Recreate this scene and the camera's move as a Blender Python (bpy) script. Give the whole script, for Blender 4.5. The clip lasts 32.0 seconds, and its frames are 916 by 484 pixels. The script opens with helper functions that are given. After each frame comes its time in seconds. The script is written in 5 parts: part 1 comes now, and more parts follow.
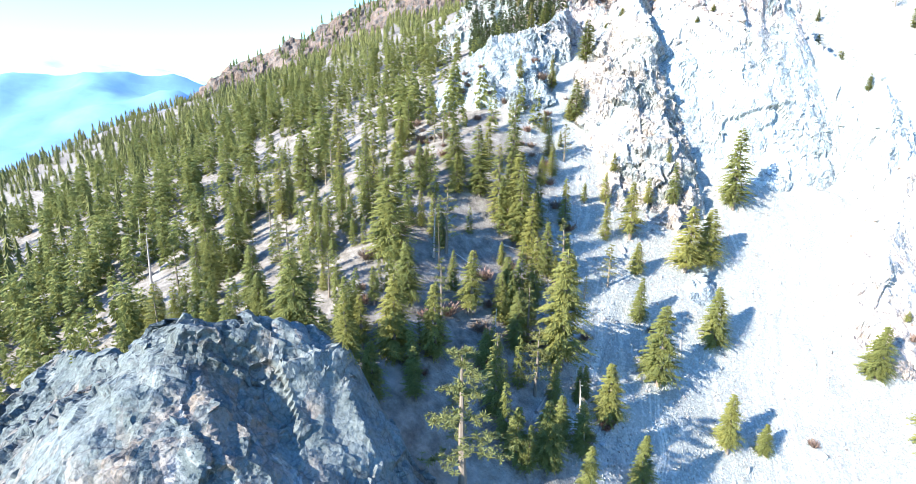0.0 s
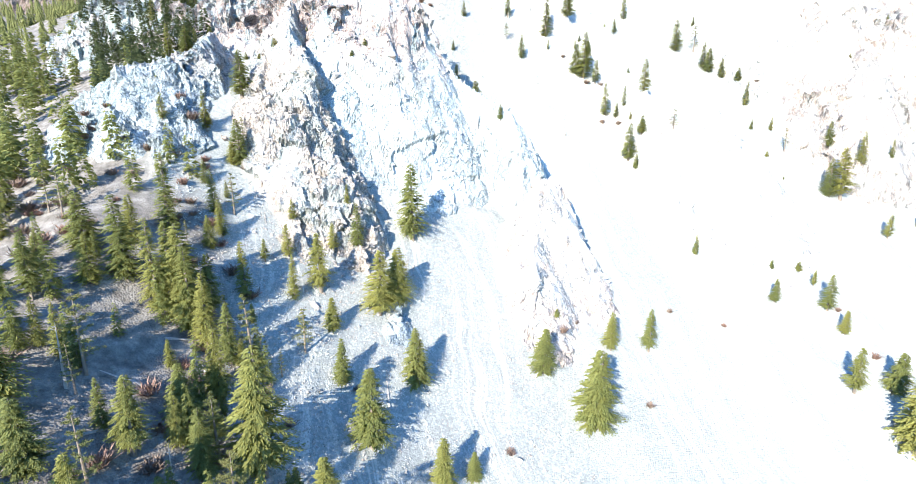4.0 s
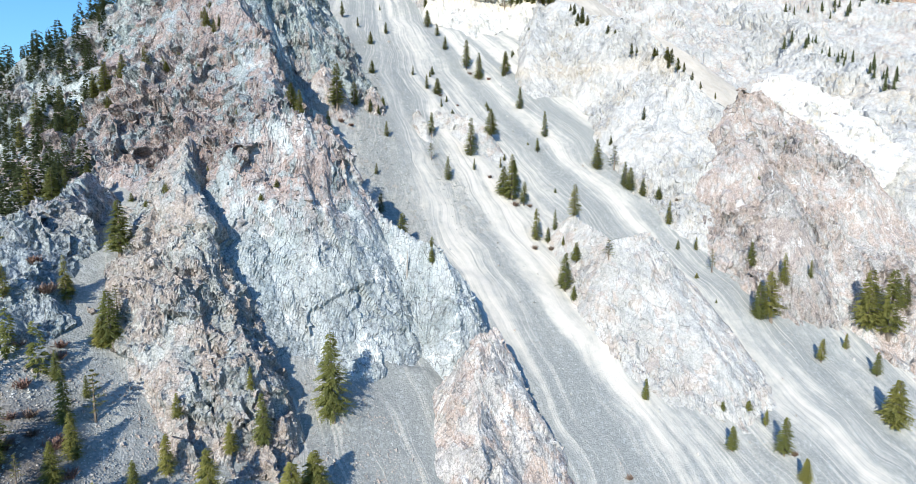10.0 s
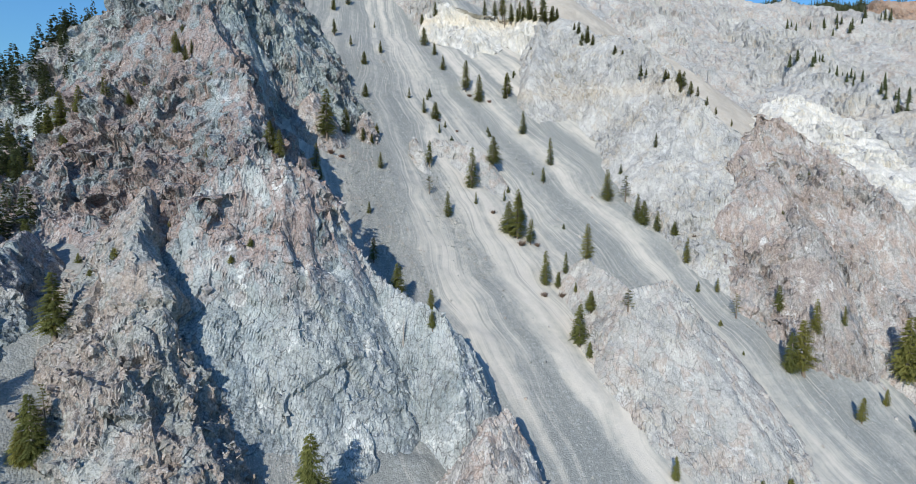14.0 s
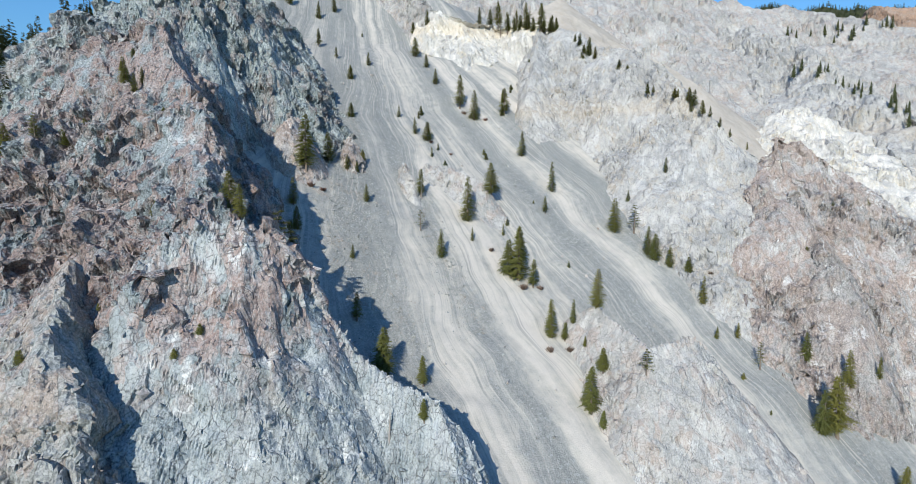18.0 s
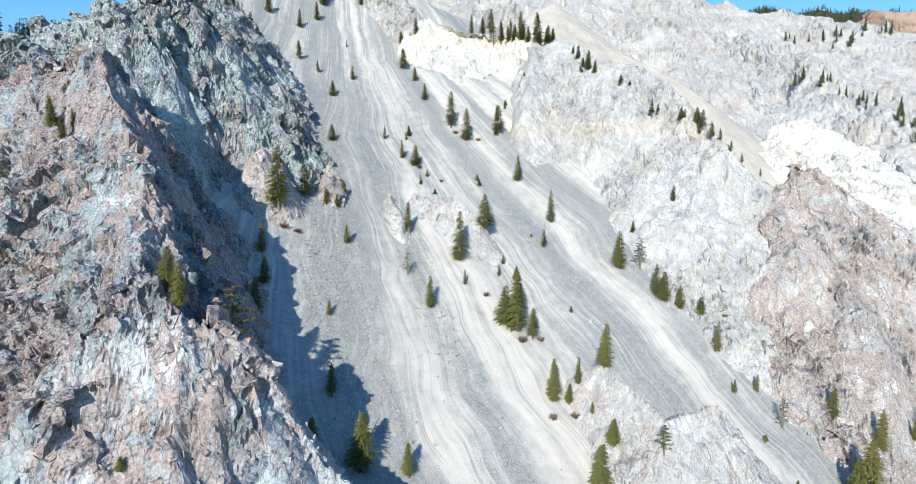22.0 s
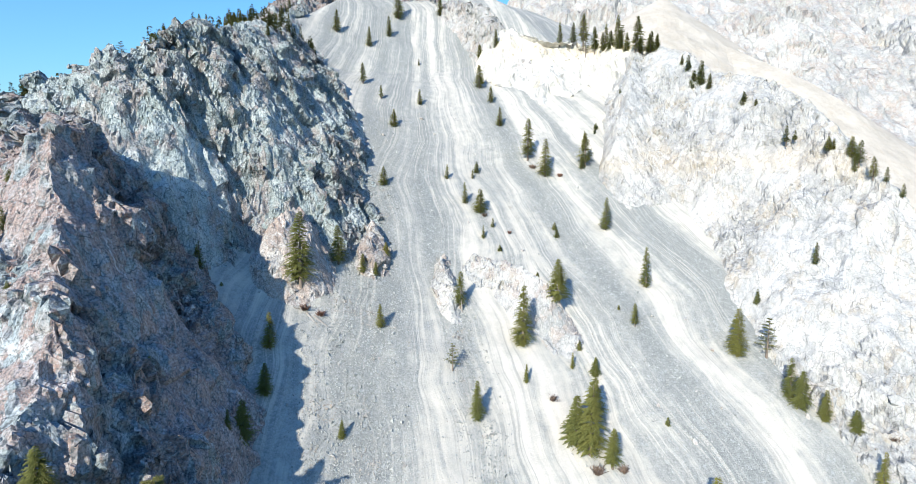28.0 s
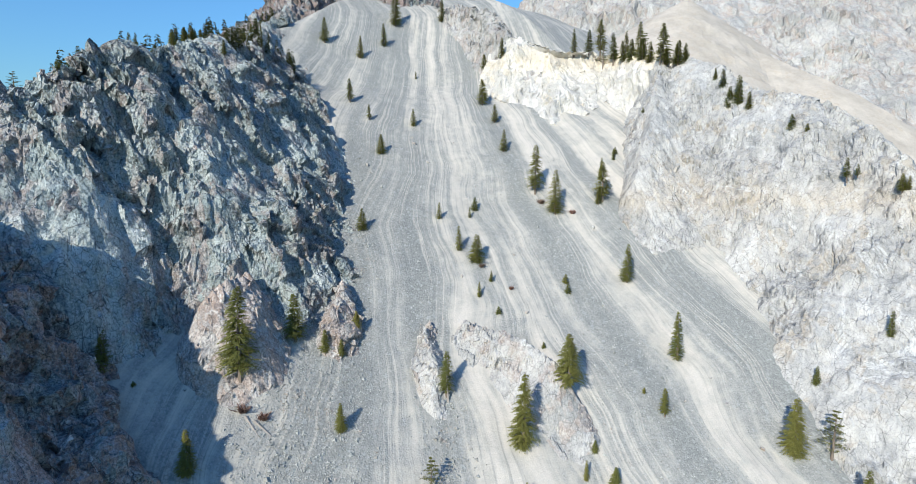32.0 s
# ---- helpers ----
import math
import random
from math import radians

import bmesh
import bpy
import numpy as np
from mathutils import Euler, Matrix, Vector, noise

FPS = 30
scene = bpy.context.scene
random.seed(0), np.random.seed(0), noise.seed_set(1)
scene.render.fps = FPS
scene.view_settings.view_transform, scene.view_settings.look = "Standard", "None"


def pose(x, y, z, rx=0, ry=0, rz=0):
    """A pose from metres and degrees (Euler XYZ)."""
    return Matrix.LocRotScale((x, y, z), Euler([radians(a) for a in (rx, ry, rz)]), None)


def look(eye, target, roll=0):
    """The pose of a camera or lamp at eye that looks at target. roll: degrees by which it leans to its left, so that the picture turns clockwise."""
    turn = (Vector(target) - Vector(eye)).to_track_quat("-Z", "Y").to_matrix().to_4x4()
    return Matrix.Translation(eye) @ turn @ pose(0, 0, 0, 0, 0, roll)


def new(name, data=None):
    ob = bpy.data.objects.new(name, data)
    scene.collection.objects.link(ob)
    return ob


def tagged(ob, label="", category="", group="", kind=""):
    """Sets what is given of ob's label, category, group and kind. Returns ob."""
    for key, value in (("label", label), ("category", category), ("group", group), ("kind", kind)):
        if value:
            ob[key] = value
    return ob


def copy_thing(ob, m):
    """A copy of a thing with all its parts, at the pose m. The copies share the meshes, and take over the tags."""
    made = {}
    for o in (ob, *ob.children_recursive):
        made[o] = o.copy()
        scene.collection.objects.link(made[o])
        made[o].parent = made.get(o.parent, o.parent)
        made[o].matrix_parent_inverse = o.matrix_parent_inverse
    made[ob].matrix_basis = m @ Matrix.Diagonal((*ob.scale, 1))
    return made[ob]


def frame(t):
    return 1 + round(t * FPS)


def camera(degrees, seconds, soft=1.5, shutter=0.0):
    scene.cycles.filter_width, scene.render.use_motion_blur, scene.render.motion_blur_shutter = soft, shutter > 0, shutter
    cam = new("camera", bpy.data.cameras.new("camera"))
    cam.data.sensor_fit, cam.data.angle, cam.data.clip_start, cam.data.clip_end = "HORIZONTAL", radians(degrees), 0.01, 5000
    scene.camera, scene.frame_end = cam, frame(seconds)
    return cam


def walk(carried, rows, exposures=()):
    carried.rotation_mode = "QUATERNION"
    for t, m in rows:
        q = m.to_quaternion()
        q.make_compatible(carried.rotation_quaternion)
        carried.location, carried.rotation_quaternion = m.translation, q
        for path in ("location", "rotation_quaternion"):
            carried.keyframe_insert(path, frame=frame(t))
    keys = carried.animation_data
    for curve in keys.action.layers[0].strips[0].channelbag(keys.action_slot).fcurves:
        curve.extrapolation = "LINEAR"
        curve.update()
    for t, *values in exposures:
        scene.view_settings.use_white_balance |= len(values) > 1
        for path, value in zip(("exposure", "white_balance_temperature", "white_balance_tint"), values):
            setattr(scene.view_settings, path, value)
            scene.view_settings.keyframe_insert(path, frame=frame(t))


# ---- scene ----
cam = camera(80.4, 32.0, soft=0.5)
METRES, EYE, TILT, LEAN, TURN = 180.0, 120.0, -16.0, -0.25, 0.0
ROWS = [
    (0.0, 0.0, 0.0, 0.0, 0.0, 0.0, -0.0),
    (0.5, 0.0033, 0.0014, 0.0109, -3.16, -0.15, 0.9),
    (1.0, 0.0094, 0.0033, 0.0222, -8.04, -0.46, 2.51),
    (1.5, 0.0098, 0.0083, 0.0303, -11.99, -0.57, 3.69),
    (2.0, 0.0127, 0.014, 0.0373, -12.61, -0.67, 3.88),
    (2.5, 0.0191, 0.0207, 0.0423, -14.0, -0.76, 4.3),
    (3.0, 0.0258, 0.0268, 0.048, -19.04, -1.23, 5.75),
    (3.5, 0.0275, 0.0338, 0.0551, -25.88, -2.0, 7.47),
    (4.0, 0.0313, 0.0407, 0.0614, -31.17, -2.64, 8.93),
    (4.5, 0.0343, 0.046, 0.0693, -34.77, -3.24, 9.81),
    (6.5, 0.0464, 0.0658, 0.0942, -38.27, -3.75, 10.57),
    (7.0, 0.0511, 0.0729, 0.1021, -38.6, -3.79, 10.65),
    (7.5, 0.0561, 0.08, 0.1115, -39.03, -3.92, 10.71),
    (8.0, 0.0612, 0.0876, 0.1209, -39.27, -3.62, 10.75),
    (8.5, 0.0668, 0.0949, 0.1313, -39.37, -2.41, 10.7),
    (9.0, 0.0735, 0.1009, 0.1424, -39.37, -0.32, 10.67),
    (9.5, 0.0791, 0.1078, 0.1516, -39.42, 2.54, 10.68),
    (10.0, 0.0852, 0.1149, 0.1616, -39.51, 4.53, 10.64),
    (10.5, 0.0915, 0.1216, 0.1705, -39.54, 5.58, 10.65),
    (11.0, 0.0983, 0.1292, 0.1781, -39.58, 5.73, 10.64),
    (11.5, 0.105, 0.138, 0.1854, -39.67, 5.68, 10.65),
    (12.0, 0.1122, 0.147, 0.1935, -39.74, 5.62, 10.65),
    (12.5, 0.1201, 0.1567, 0.2026, -39.81, 5.57, 10.64),
    (13.0, 0.1283, 0.1664, 0.2127, -39.92, 5.52, 10.65),
    (13.5, 0.1367, 0.1764, 0.2231, -40.05, 5.46, 10.62),
    (14.0, 0.1456, 0.1861, 0.2329, -40.11, 5.47, 10.63),
    (14.5, 0.1545, 0.1961, 0.2432, -40.2, 5.47, 10.65),
    (16.5, 0.1893, 0.2308, 0.285, -40.7, 5.33, 10.67),
    (17.0, 0.1983, 0.2385, 0.2953, -40.77, 5.31, 10.7),
    (17.5, 0.2077, 0.246, 0.3061, -40.86, 5.29, 10.71),
    (18.0, 0.2168, 0.2537, 0.3172, -40.98, 5.25, 10.73),
    (18.5, 0.226, 0.2608, 0.328, -41.04, 5.24, 10.77),
    (19.0, 0.2348, 0.2677, 0.3389, -41.14, 5.21, 10.78),
    (19.5, 0.2433, 0.2745, 0.3495, -41.22, 5.17, 10.79),
    (20.0, 0.2513, 0.2809, 0.3599, -41.3, 5.12, 10.82),
    (20.5, 0.2596, 0.2877, 0.3696, -41.4, 5.05, 10.84),
    (21.0, 0.2685, 0.295, 0.3801, -41.53, 4.95, 10.84),
    (21.5, 0.2781, 0.3025, 0.3902, -41.7, 4.88, 10.88),
    (22.0, 0.2879, 0.3107, 0.4006, -41.91, 4.82, 10.92),
    (22.5, 0.298, 0.319, 0.411, -42.05, 4.77, 10.93),
    (23.0, 0.3089, 0.3267, 0.4211, -42.21, 4.72, 10.94),
    (23.5, 0.3205, 0.3342, 0.4311, -42.23, 4.68, 10.94),
    (24.0, 0.333, 0.3413, 0.4403, -41.25, 4.87, 10.79),
    (24.5, 0.3466, 0.3459, 0.4499, -39.23, 5.18, 10.4),
    (25.0, 0.3607, 0.3506, 0.4593, -36.56, 5.61, 9.89),
    (25.5, 0.3768, 0.3551, 0.4694, -34.71, 5.82, 9.48),
    (27.5, 0.4424, 0.3853, 0.5124, -31.83, 6.11, 8.79),
    (28.0, 0.4597, 0.3943, 0.523, -31.5, 6.16, 8.78),
    (28.5, 0.4761, 0.4049, 0.5338, -31.22, 6.21, 8.75),
    (29.0, 0.4921, 0.416, 0.5457, -31.08, 6.18, 8.74),
    (29.5, 0.5081, 0.428, 0.5575, -30.89, 6.2, 8.73),
    (30.0, 0.5235, 0.4397, 0.5694, -30.64, 6.25, 8.68),
    (30.5, 0.537, 0.4518, 0.5808, -30.57, 6.21, 8.67),
    (31.0, 0.5502, 0.4646, 0.593, -30.35, 6.24, 8.58),
    (31.5, 0.5633, 0.4781, 0.6054, -30.14, 6.26, 8.47),
    (32.0, 0.5761, 0.492, 0.618, -29.98, 6.28, 8.42),
]
EXPOSURES = [(t, stops + 0.22, 6130 if 10 < t < 23 else 6250, 8) for t, stops in [(0, 1.8), (2.5, 1.8), (4, 1.6), (6.5, 1.08), (8, 0.82), (9, 0.66), (10.5, 0.28), (12, -0.04), (14, -0.23), (18, -0.13), (20, 0.15), (22, 0.3), (25, 0.2), (28, 0.48), (30, 0.25), (32, 0.08)]]
walk(cam, [(t, pose(0, 0, EYE, TILT, LEAN, TURN) @ pose(METRES * x, METRES * y, METRES * z, 90 + pitch, roll, yaw)) for t, x, y, z, yaw, pitch, roll in ROWS], EXPOSURES)

# ---- light ----
SUN_AZ, SUN_EL = 236.0, 28.5  # degrees: compass bearing of the sun (north is +y) and its height
world = bpy.data.worlds.new("world")
scene.world = world
world.use_nodes = True
sky = world.node_tree.nodes.new("ShaderNodeTexSky")
sky.sky_type, sky.sun_disc = "NISHITA", False
sky.sun_elevation, sky.sun_rotation = radians(SUN_EL), radians(SUN_AZ)
sky.altitude, sky.air_density, sky.dust_density, sky.ozone_density = 200, 1.8, 0.3, 3.0
back = world.node_tree.nodes["Background"]
back.inputs["Strength"].default_value = 0.09
clear = world.node_tree.nodes.new("ShaderNodeMix")
clear.data_type, clear.blend_type = "RGBA", "MULTIPLY"
clear.inputs[0].default_value = 1.0
clear.inputs[7].default_value = (0.56, 0.97, 1.55, 1)
world.node_tree.links.new(sky.outputs["Color"], clear.inputs[6])
world.node_tree.links.new(clear.outputs[2], back.inputs["Color"])
sun = new("sun", bpy.data.lights.new("sun", "SUN"))
sun.data.energy, sun.data.angle, sun.data.color = 5.0, radians(0.53), (1.0, 0.91, 0.775)
toward = Vector((math.sin(radians(SUN_AZ)) * math.cos(radians(SUN_EL)), math.cos(radians(SUN_AZ)) * math.cos(radians(SUN_EL)), math.sin(radians(SUN_EL))))
sun.matrix_world = look(toward * 400, (0, 0, 0))

# ---- materials ----


class Nodes:
    """A short way to wire a node material."""

    def __init__(self, name, rough=0.9):
        self.mat = bpy.data.materials.new(name)
        self.mat.use_nodes = True
        self.tree = self.mat.node_tree
        self.shader = self.tree.nodes["Principled BSDF"]
        self.shader.inputs["Roughness"].default_value = rough
        self.shader.inputs["Specular IOR Level"].default_value = 0.25
        self.place = self.node("ShaderNodeNewGeometry").outputs["Position"]

    def node(self, kind, **given):
        n = self.tree.nodes.new(kind)
        for k, v in given.items():
            n.inputs[k.replace("_", " ")].default_value = v
        return n

    def link(self, a, b):
        self.tree.links.new(a, b)

    def noise(self, scale, detail=4.0, rough=0.55, at=None, distortion=0.0):
        n = self.node("ShaderNodeTexNoise", Scale=scale, Detail=detail, Roughness=rough, Distortion=distortion)
        self.link(at or self.place, n.inputs["Vector"])
        return n.outputs["Fac"]

    def stretch(self, by, at=None):
        n = self.node("ShaderNodeMapping")
        n.inputs["Scale"].default_value = by
        self.link(at or self.place, n.inputs["Vector"])
        return n.outputs["Vector"]

    def ramp(self, fac, stops):
        n = self.node("ShaderNodeValToRGB")
        e = n.color_ramp.elements
        while len(e) < len(stops):
            e.new(0.5)
        for el, (p, c) in zip(e, stops):
            el.position = p
            el.color = (*(c if isinstance(c, tuple) else (c, c, c)), 1)
        self.link(fac, n.inputs["Fac"])
        return n.outputs["Color"]

    def mix(self, fac, a, b, blend="MIX"):
        n = self.tree.nodes.new("ShaderNodeMix")
        n.data_type, n.blend_type = "RGBA", blend
        for sock, v in ((n.inputs[0], fac), (n.inputs[6], a), (n.inputs[7], b)):
            if isinstance(v, tuple):
                sock.default_value = (*v, 1)
            elif isinstance(v, (int, float)):
                sock.default_value = v
            else:
                self.link(v, sock)
        return n.outputs[2]

    def math(self, op, a, b=0.0):
        n = self.tree.nodes.new("ShaderNodeMath")
        n.operation = op
        for sock, v in zip(n.inputs, (a, b)):
            if isinstance(v, (int, float)):
                sock.default_value = v
            else:
                self.link(v, sock)
        return n.outputs[0]

    def attr(self, name, out="Fac"):
        n = self.tree.nodes.new("ShaderNodeAttribute")
        n.attribute_name = name
        return n.outputs[out]

    def finish(self, colour, bump=None, strength=0.5, distance=0.2):
        self.link(colour, self.shader.inputs["Base Color"])
        if bump is not None:
            b = self.node("ShaderNodeBump", Strength=strength, Distance=distance)
            self.link(bump, b.inputs["Height"])
            self.link(b.outputs["Normal"], self.shader.inputs["Normal"])
        return self.mat


def rock_material(name, grey, pale, warm, warm_share, vein=0.35, dark=0.5, warm_from=None, speckle=1.0, layer=None, relief=0.9):
    """Broken rock: blocks of grey and pale stone, rusty patches, pale veins and dark joints."""
    n = Nodes(name)
    wob = n.node("ShaderNodeTexNoise", Scale=0.6, Detail=5.0)
    n.link(n.place, wob.inputs["Vector"])
    bent = n.node("ShaderNodeVectorMath")
    bent.operation = "MULTIPLY_ADD"
    n.link(wob.outputs["Color"], bent.inputs[0])
    bent.inputs[1].default_value = (0.45, 0.45, 0.45)
    n.link(n.place, bent.inputs[2])
    tilted = n.node("ShaderNodeMapping")
    tilted.inputs["Rotation"].default_value = (0.5, 0.35, 0.4)
    tilted.inputs["Scale"].default_value = (1.0, 1.0, 0.5)
    n.link(bent.outputs[0], tilted.inputs["Vector"])

    def cells(scale, feature="F1"):
        v = n.node("ShaderNodeTexVoronoi", Scale=scale)
        v.feature = feature
        n.link(tilted.outputs["Vector"], v.inputs["Vector"])
        return v

    big, mid, small = cells(0.28), cells(0.75), cells(1.9)
    one = lambda v: n.math("FRACT", n.math("MULTIPLY", v.outputs["Color"], 3.7))
    col = n.mix(n.ramp(n.noise(0.075, 6, 0.65), [(0.38, 0.0), (0.62, 1.0)]), grey, pale)
    shade = n.math("ADD", n.math("MULTIPLY", one(mid), 0.6), n.math("MULTIPLY", one(small), 0.4))
    col = n.mix(n.ramp(shade, [(0.15, 0.5 * speckle), (0.5, 0.0)]), col, tuple(c * 0.5 for c in grey))
    col = n.mix(n.ramp(shade, [(0.55, 0.0), (0.9, 0.45 * speckle)]), col, tuple(min(0.75, c * 1.2) for c in pale))
    hot = n.math("ADD", n.math("MULTIPLY", n.noise(0.05, 4, 0.6, distortion=0.8), 0.5), n.math("ADD", n.math("MULTIPLY", n.noise(0.33, 5, 0.65), 0.22), n.math("MULTIPLY", n.math("ADD", one(big), one(mid)), 0.14)))
    share = n.ramp(hot, [(0.60 - warm_share * 0.22, 0.0), (0.70 - warm_share * 0.22, 0.8)])
    if warm_from:
        z = n.node("ShaderNodeSeparateXYZ")
        n.link(n.place, z.inputs[0])
        up = n.node("ShaderNodeMapRange")
        n.link(z.outputs["Z"], up.inputs["Value"])
        up.inputs["From Min"].default_value, up.inputs["From Max"].default_value = warm_from
        up.inputs["To Min"].default_value = 0.1
        share = n.math("MULTIPLY", share, up.outputs["Result"])
    col = n.mix(share, col, n.mix(one(small), tuple(c * 0.75 for c in warm), n.mix(0.4, warm, pale)))
    if layer:
        lift = n.math("ADD", n.node("ShaderNodeSeparateXYZ").outputs["Z"], 0.0)
        sep = lift.node.inputs[0].links[0].from_node
        n.link(n.place, sep.inputs[0])
        lift = n.math("ADD", lift, n.math("MULTIPLY", n.noise(0.08, 4), 14.0))
        band = n.node("ShaderNodeMapRange")
        n.link(lift, band.inputs["Value"])
        band.inputs["From Min"].default_value, band.inputs["From Max"].default_value = layer[0], layer[1]
        tone = n.ramp(band.outputs["Result"], [(0.0, 0.0), (0.4, 0.1), (0.5, 0.7), (0.56, 0.55), (0.66, 0.1), (1.0, 0.0)])
        col = n.mix(tone, col, warm)
        wash = n.noise(1.0, 5, 0.65, at=n.stretch((0.22, 0.22, 0.035)), distortion=0.8)
        col = n.mix(n.ramp(wash, [(0.52, 0.0), (0.62, 0.6)]), col, tuple(min(0.8, c * 1.18) for c in pale))
        col = n.mix(n.ramp(wash, [(0.36, 0.45), (0.47, 0.0)]), col, tuple(c * 0.85 for c in grey))
    isle = n.node("ShaderNodeNewGeometry").outputs["Random Per Island"]
    whim = n.node("ShaderNodeObjectInfo").outputs["Random"]
    own = n.math("FRACT", n.math("ADD", n.math("MULTIPLY", isle, 7.3), whim))
    col = n.mix(n.ramp(own, [(0.0, 0.3), (0.25, 0.0)]), col, tuple(c * 0.6 for c in grey))
    col = n.mix(n.math("MULTIPLY", n.ramp(own, [(0.72, 0.0), (0.95, 0.5)]), share), col, warm)
    edge = cells(0.28, "DISTANCE_TO_EDGE").outputs["Distance"]
    edge2 = cells(0.9, "DISTANCE_TO_EDGE").outputs["Distance"]
    where = n.ramp(n.noise(0.11, 3), [(0.46, 0.0), (0.6, 1.0)])
    thread = n.math("ABSOLUTE", n.math("SUBTRACT", n.noise(0.07, 6, 0.6, at=tilted.outputs["Vector"], distortion=0.9), 0.5))
    col = n.mix(n.math("MULTIPLY", n.ramp(thread, [(0.0, 1.0), (0.016, 0.0)]), n.math("MULTIPLY", where, vein)), col, (0.68, 0.69, 0.68))
    dust = n.noise(1.0, 6, 0.68, at=n.stretch((0.3, 0.3, 0.06)), distortion=0.6)
    col = n.mix(n.ramp(dust, [(0.52, 0.0), (0.66, 0.55 * vein)]), col, tuple(min(0.75, c * 1.35) for c in pale))
    crack = n.math("MULTIPLY", n.ramp(edge2, [(0.0, 1.0), (0.05, 0.0)]), n.ramp(n.noise(0.5, 5, 0.7), [(0.46, dark * 1.4), (0.58, 0.0)]))
    col = n.mix(crack, col, (0.07, 0.07, 0.075))
    rift = n.math("MULTIPLY", n.ramp(edge, [(0.0, 1.0), (0.022, 0.0)]), n.ramp(n.noise(0.5, 5, 0.7), [(0.45, dark * 1.5), (0.57, 0.0)]))
    col = n.mix(rift, col, (0.05, 0.05, 0.055))
    fine = n.noise(2.6, 9, 0.72)
    col = n.mix(n.ramp(fine, [(0.38, dark * 1.9 * speckle), (0.485, 0.0)]), col, tuple(c * 0.42 for c in grey))
    col = n.mix(n.ramp(fine, [(0.525, 0.0), (0.62, 0.72 * speckle)]), col, tuple(min(0.74, c * 1.3) for c in pale))
    grain = n.noise(7.0, 5, 0.7)
    col = n.mix(n.ramp(grain, [(0.36, 0.6 * speckle), (0.47, 0.0)]), col, tuple(c * 0.5 for c in grey))
    def broken(v, tilt, step):
        """Relief of one net of blocks: every cell a plane of its own slope and height."""
        away = n.tree.nodes.new("ShaderNodeVectorMath")
        away.operation = "SUBTRACT"
        n.link(tilted.outputs["Vector"], away.inputs[0])
        n.link(v.outputs["Position"], away.inputs[1])
        turn = n.tree.nodes.new("ShaderNodeVectorMath")
        turn.operation = "SUBTRACT"
        n.link(v.outputs["Color"], turn.inputs[0])
        turn.inputs[1].default_value = (0.5, 0.5, 0.5)
        dot = n.tree.nodes.new("ShaderNodeVectorMath")
        dot.operation = "DOT_PRODUCT"
        n.link(away.outputs[0], dot.inputs[0])
        n.link(turn.outputs[0], dot.inputs[1])
        return n.math("ADD", n.math("MULTIPLY", dot.outputs["Value"], tilt), n.math("MULTIPLY", one(v), step))

    tiny = cells(4.2)
    height = n.math("ADD", n.math("ADD", broken(big, 1.5, 0.7), broken(mid, 1.7, 0.4)), n.math("ADD", broken(small, 1.7, 0.2), broken(tiny, 1.5, 0.08)))
    height = n.math("ADD", height, n.math("MULTIPLY", n.noise(2.5, 8, 0.7), 0.2))
    n.finish(col, height, relief, 1.0)
    bump = [q for q in n.tree.nodes if q.type == "BUMP"][0]
    n.link(n.math("MULTIPLY", n.math("ADD", n.math("MULTIPLY", n.attr("broken"), 0.6), 0.42), relief), bump.inputs["Strength"])
    return n.mat


ROCK = rock_material("fractured_grey_rock", (0.195, 0.237, 0.25), (0.33, 0.37, 0.385), (0.355, 0.212, 0.165), 0.88, 0.6, 0.62, (128, 142), 0.8, None, 0.85)
RIBROCK = rock_material("tan_and_grey_rock", (0.27, 0.29, 0.285), (0.42, 0.43, 0.415), (0.38, 0.28, 0.225), 0.75, 0.4, 0.5, None, 0.7)
DUSTY = rock_material("dusty_grey_rock", (0.34, 0.345, 0.335), (0.48, 0.47, 0.445), (0.42, 0.34, 0.29), 0.5, 0.6, 0.4, None, 0.42, None, 0.6)
SLAB = rock_material("dusty_blue_grey_slab", (0.235, 0.275, 0.285), (0.4, 0.432, 0.44), (0.355, 0.212, 0.165), 0.88, 0.95, 0.6, (124, 138), 0.5, None, 0.8)
BLUE = rock_material("blue_grey_rock", (0.265, 0.32, 0.322), (0.455, 0.505, 0.505), (0.30, 0.205, 0.18), 0.55, 0.6, 0.6, None, 0.6, None, 1.1)
# Dark tones: the shade the near ridge lies in is painted into this rock.
SHADED_ROCK = rock_material("shade_toned_rock", (0.075, 0.095, 0.1), (0.155, 0.178, 0.183), (0.22, 0.17, 0.14), 0.3, 0.25, 0.5, None, 0.5)
BROWN = rock_material("rusty_brown_rock", (0.33, 0.322, 0.31), (0.46, 0.445, 0.425), (0.40, 0.285, 0.225), 0.76, 0.9, 0.5, None, 0.7, None, 0.85)
RUST = rock_material("rusty_orange_rock", (0.36, 0.28, 0.22), (0.50, 0.40, 0.32), (0.45, 0.27, 0.17), 0.9)
PALE = rock_material("pale_banded_rock", (0.315, 0.322, 0.318), (0.455, 0.45, 0.43), (0.47, 0.41, 0.325), 0.3, 0.6, 0.4, None, 0.38, (176, 226), 0.6)
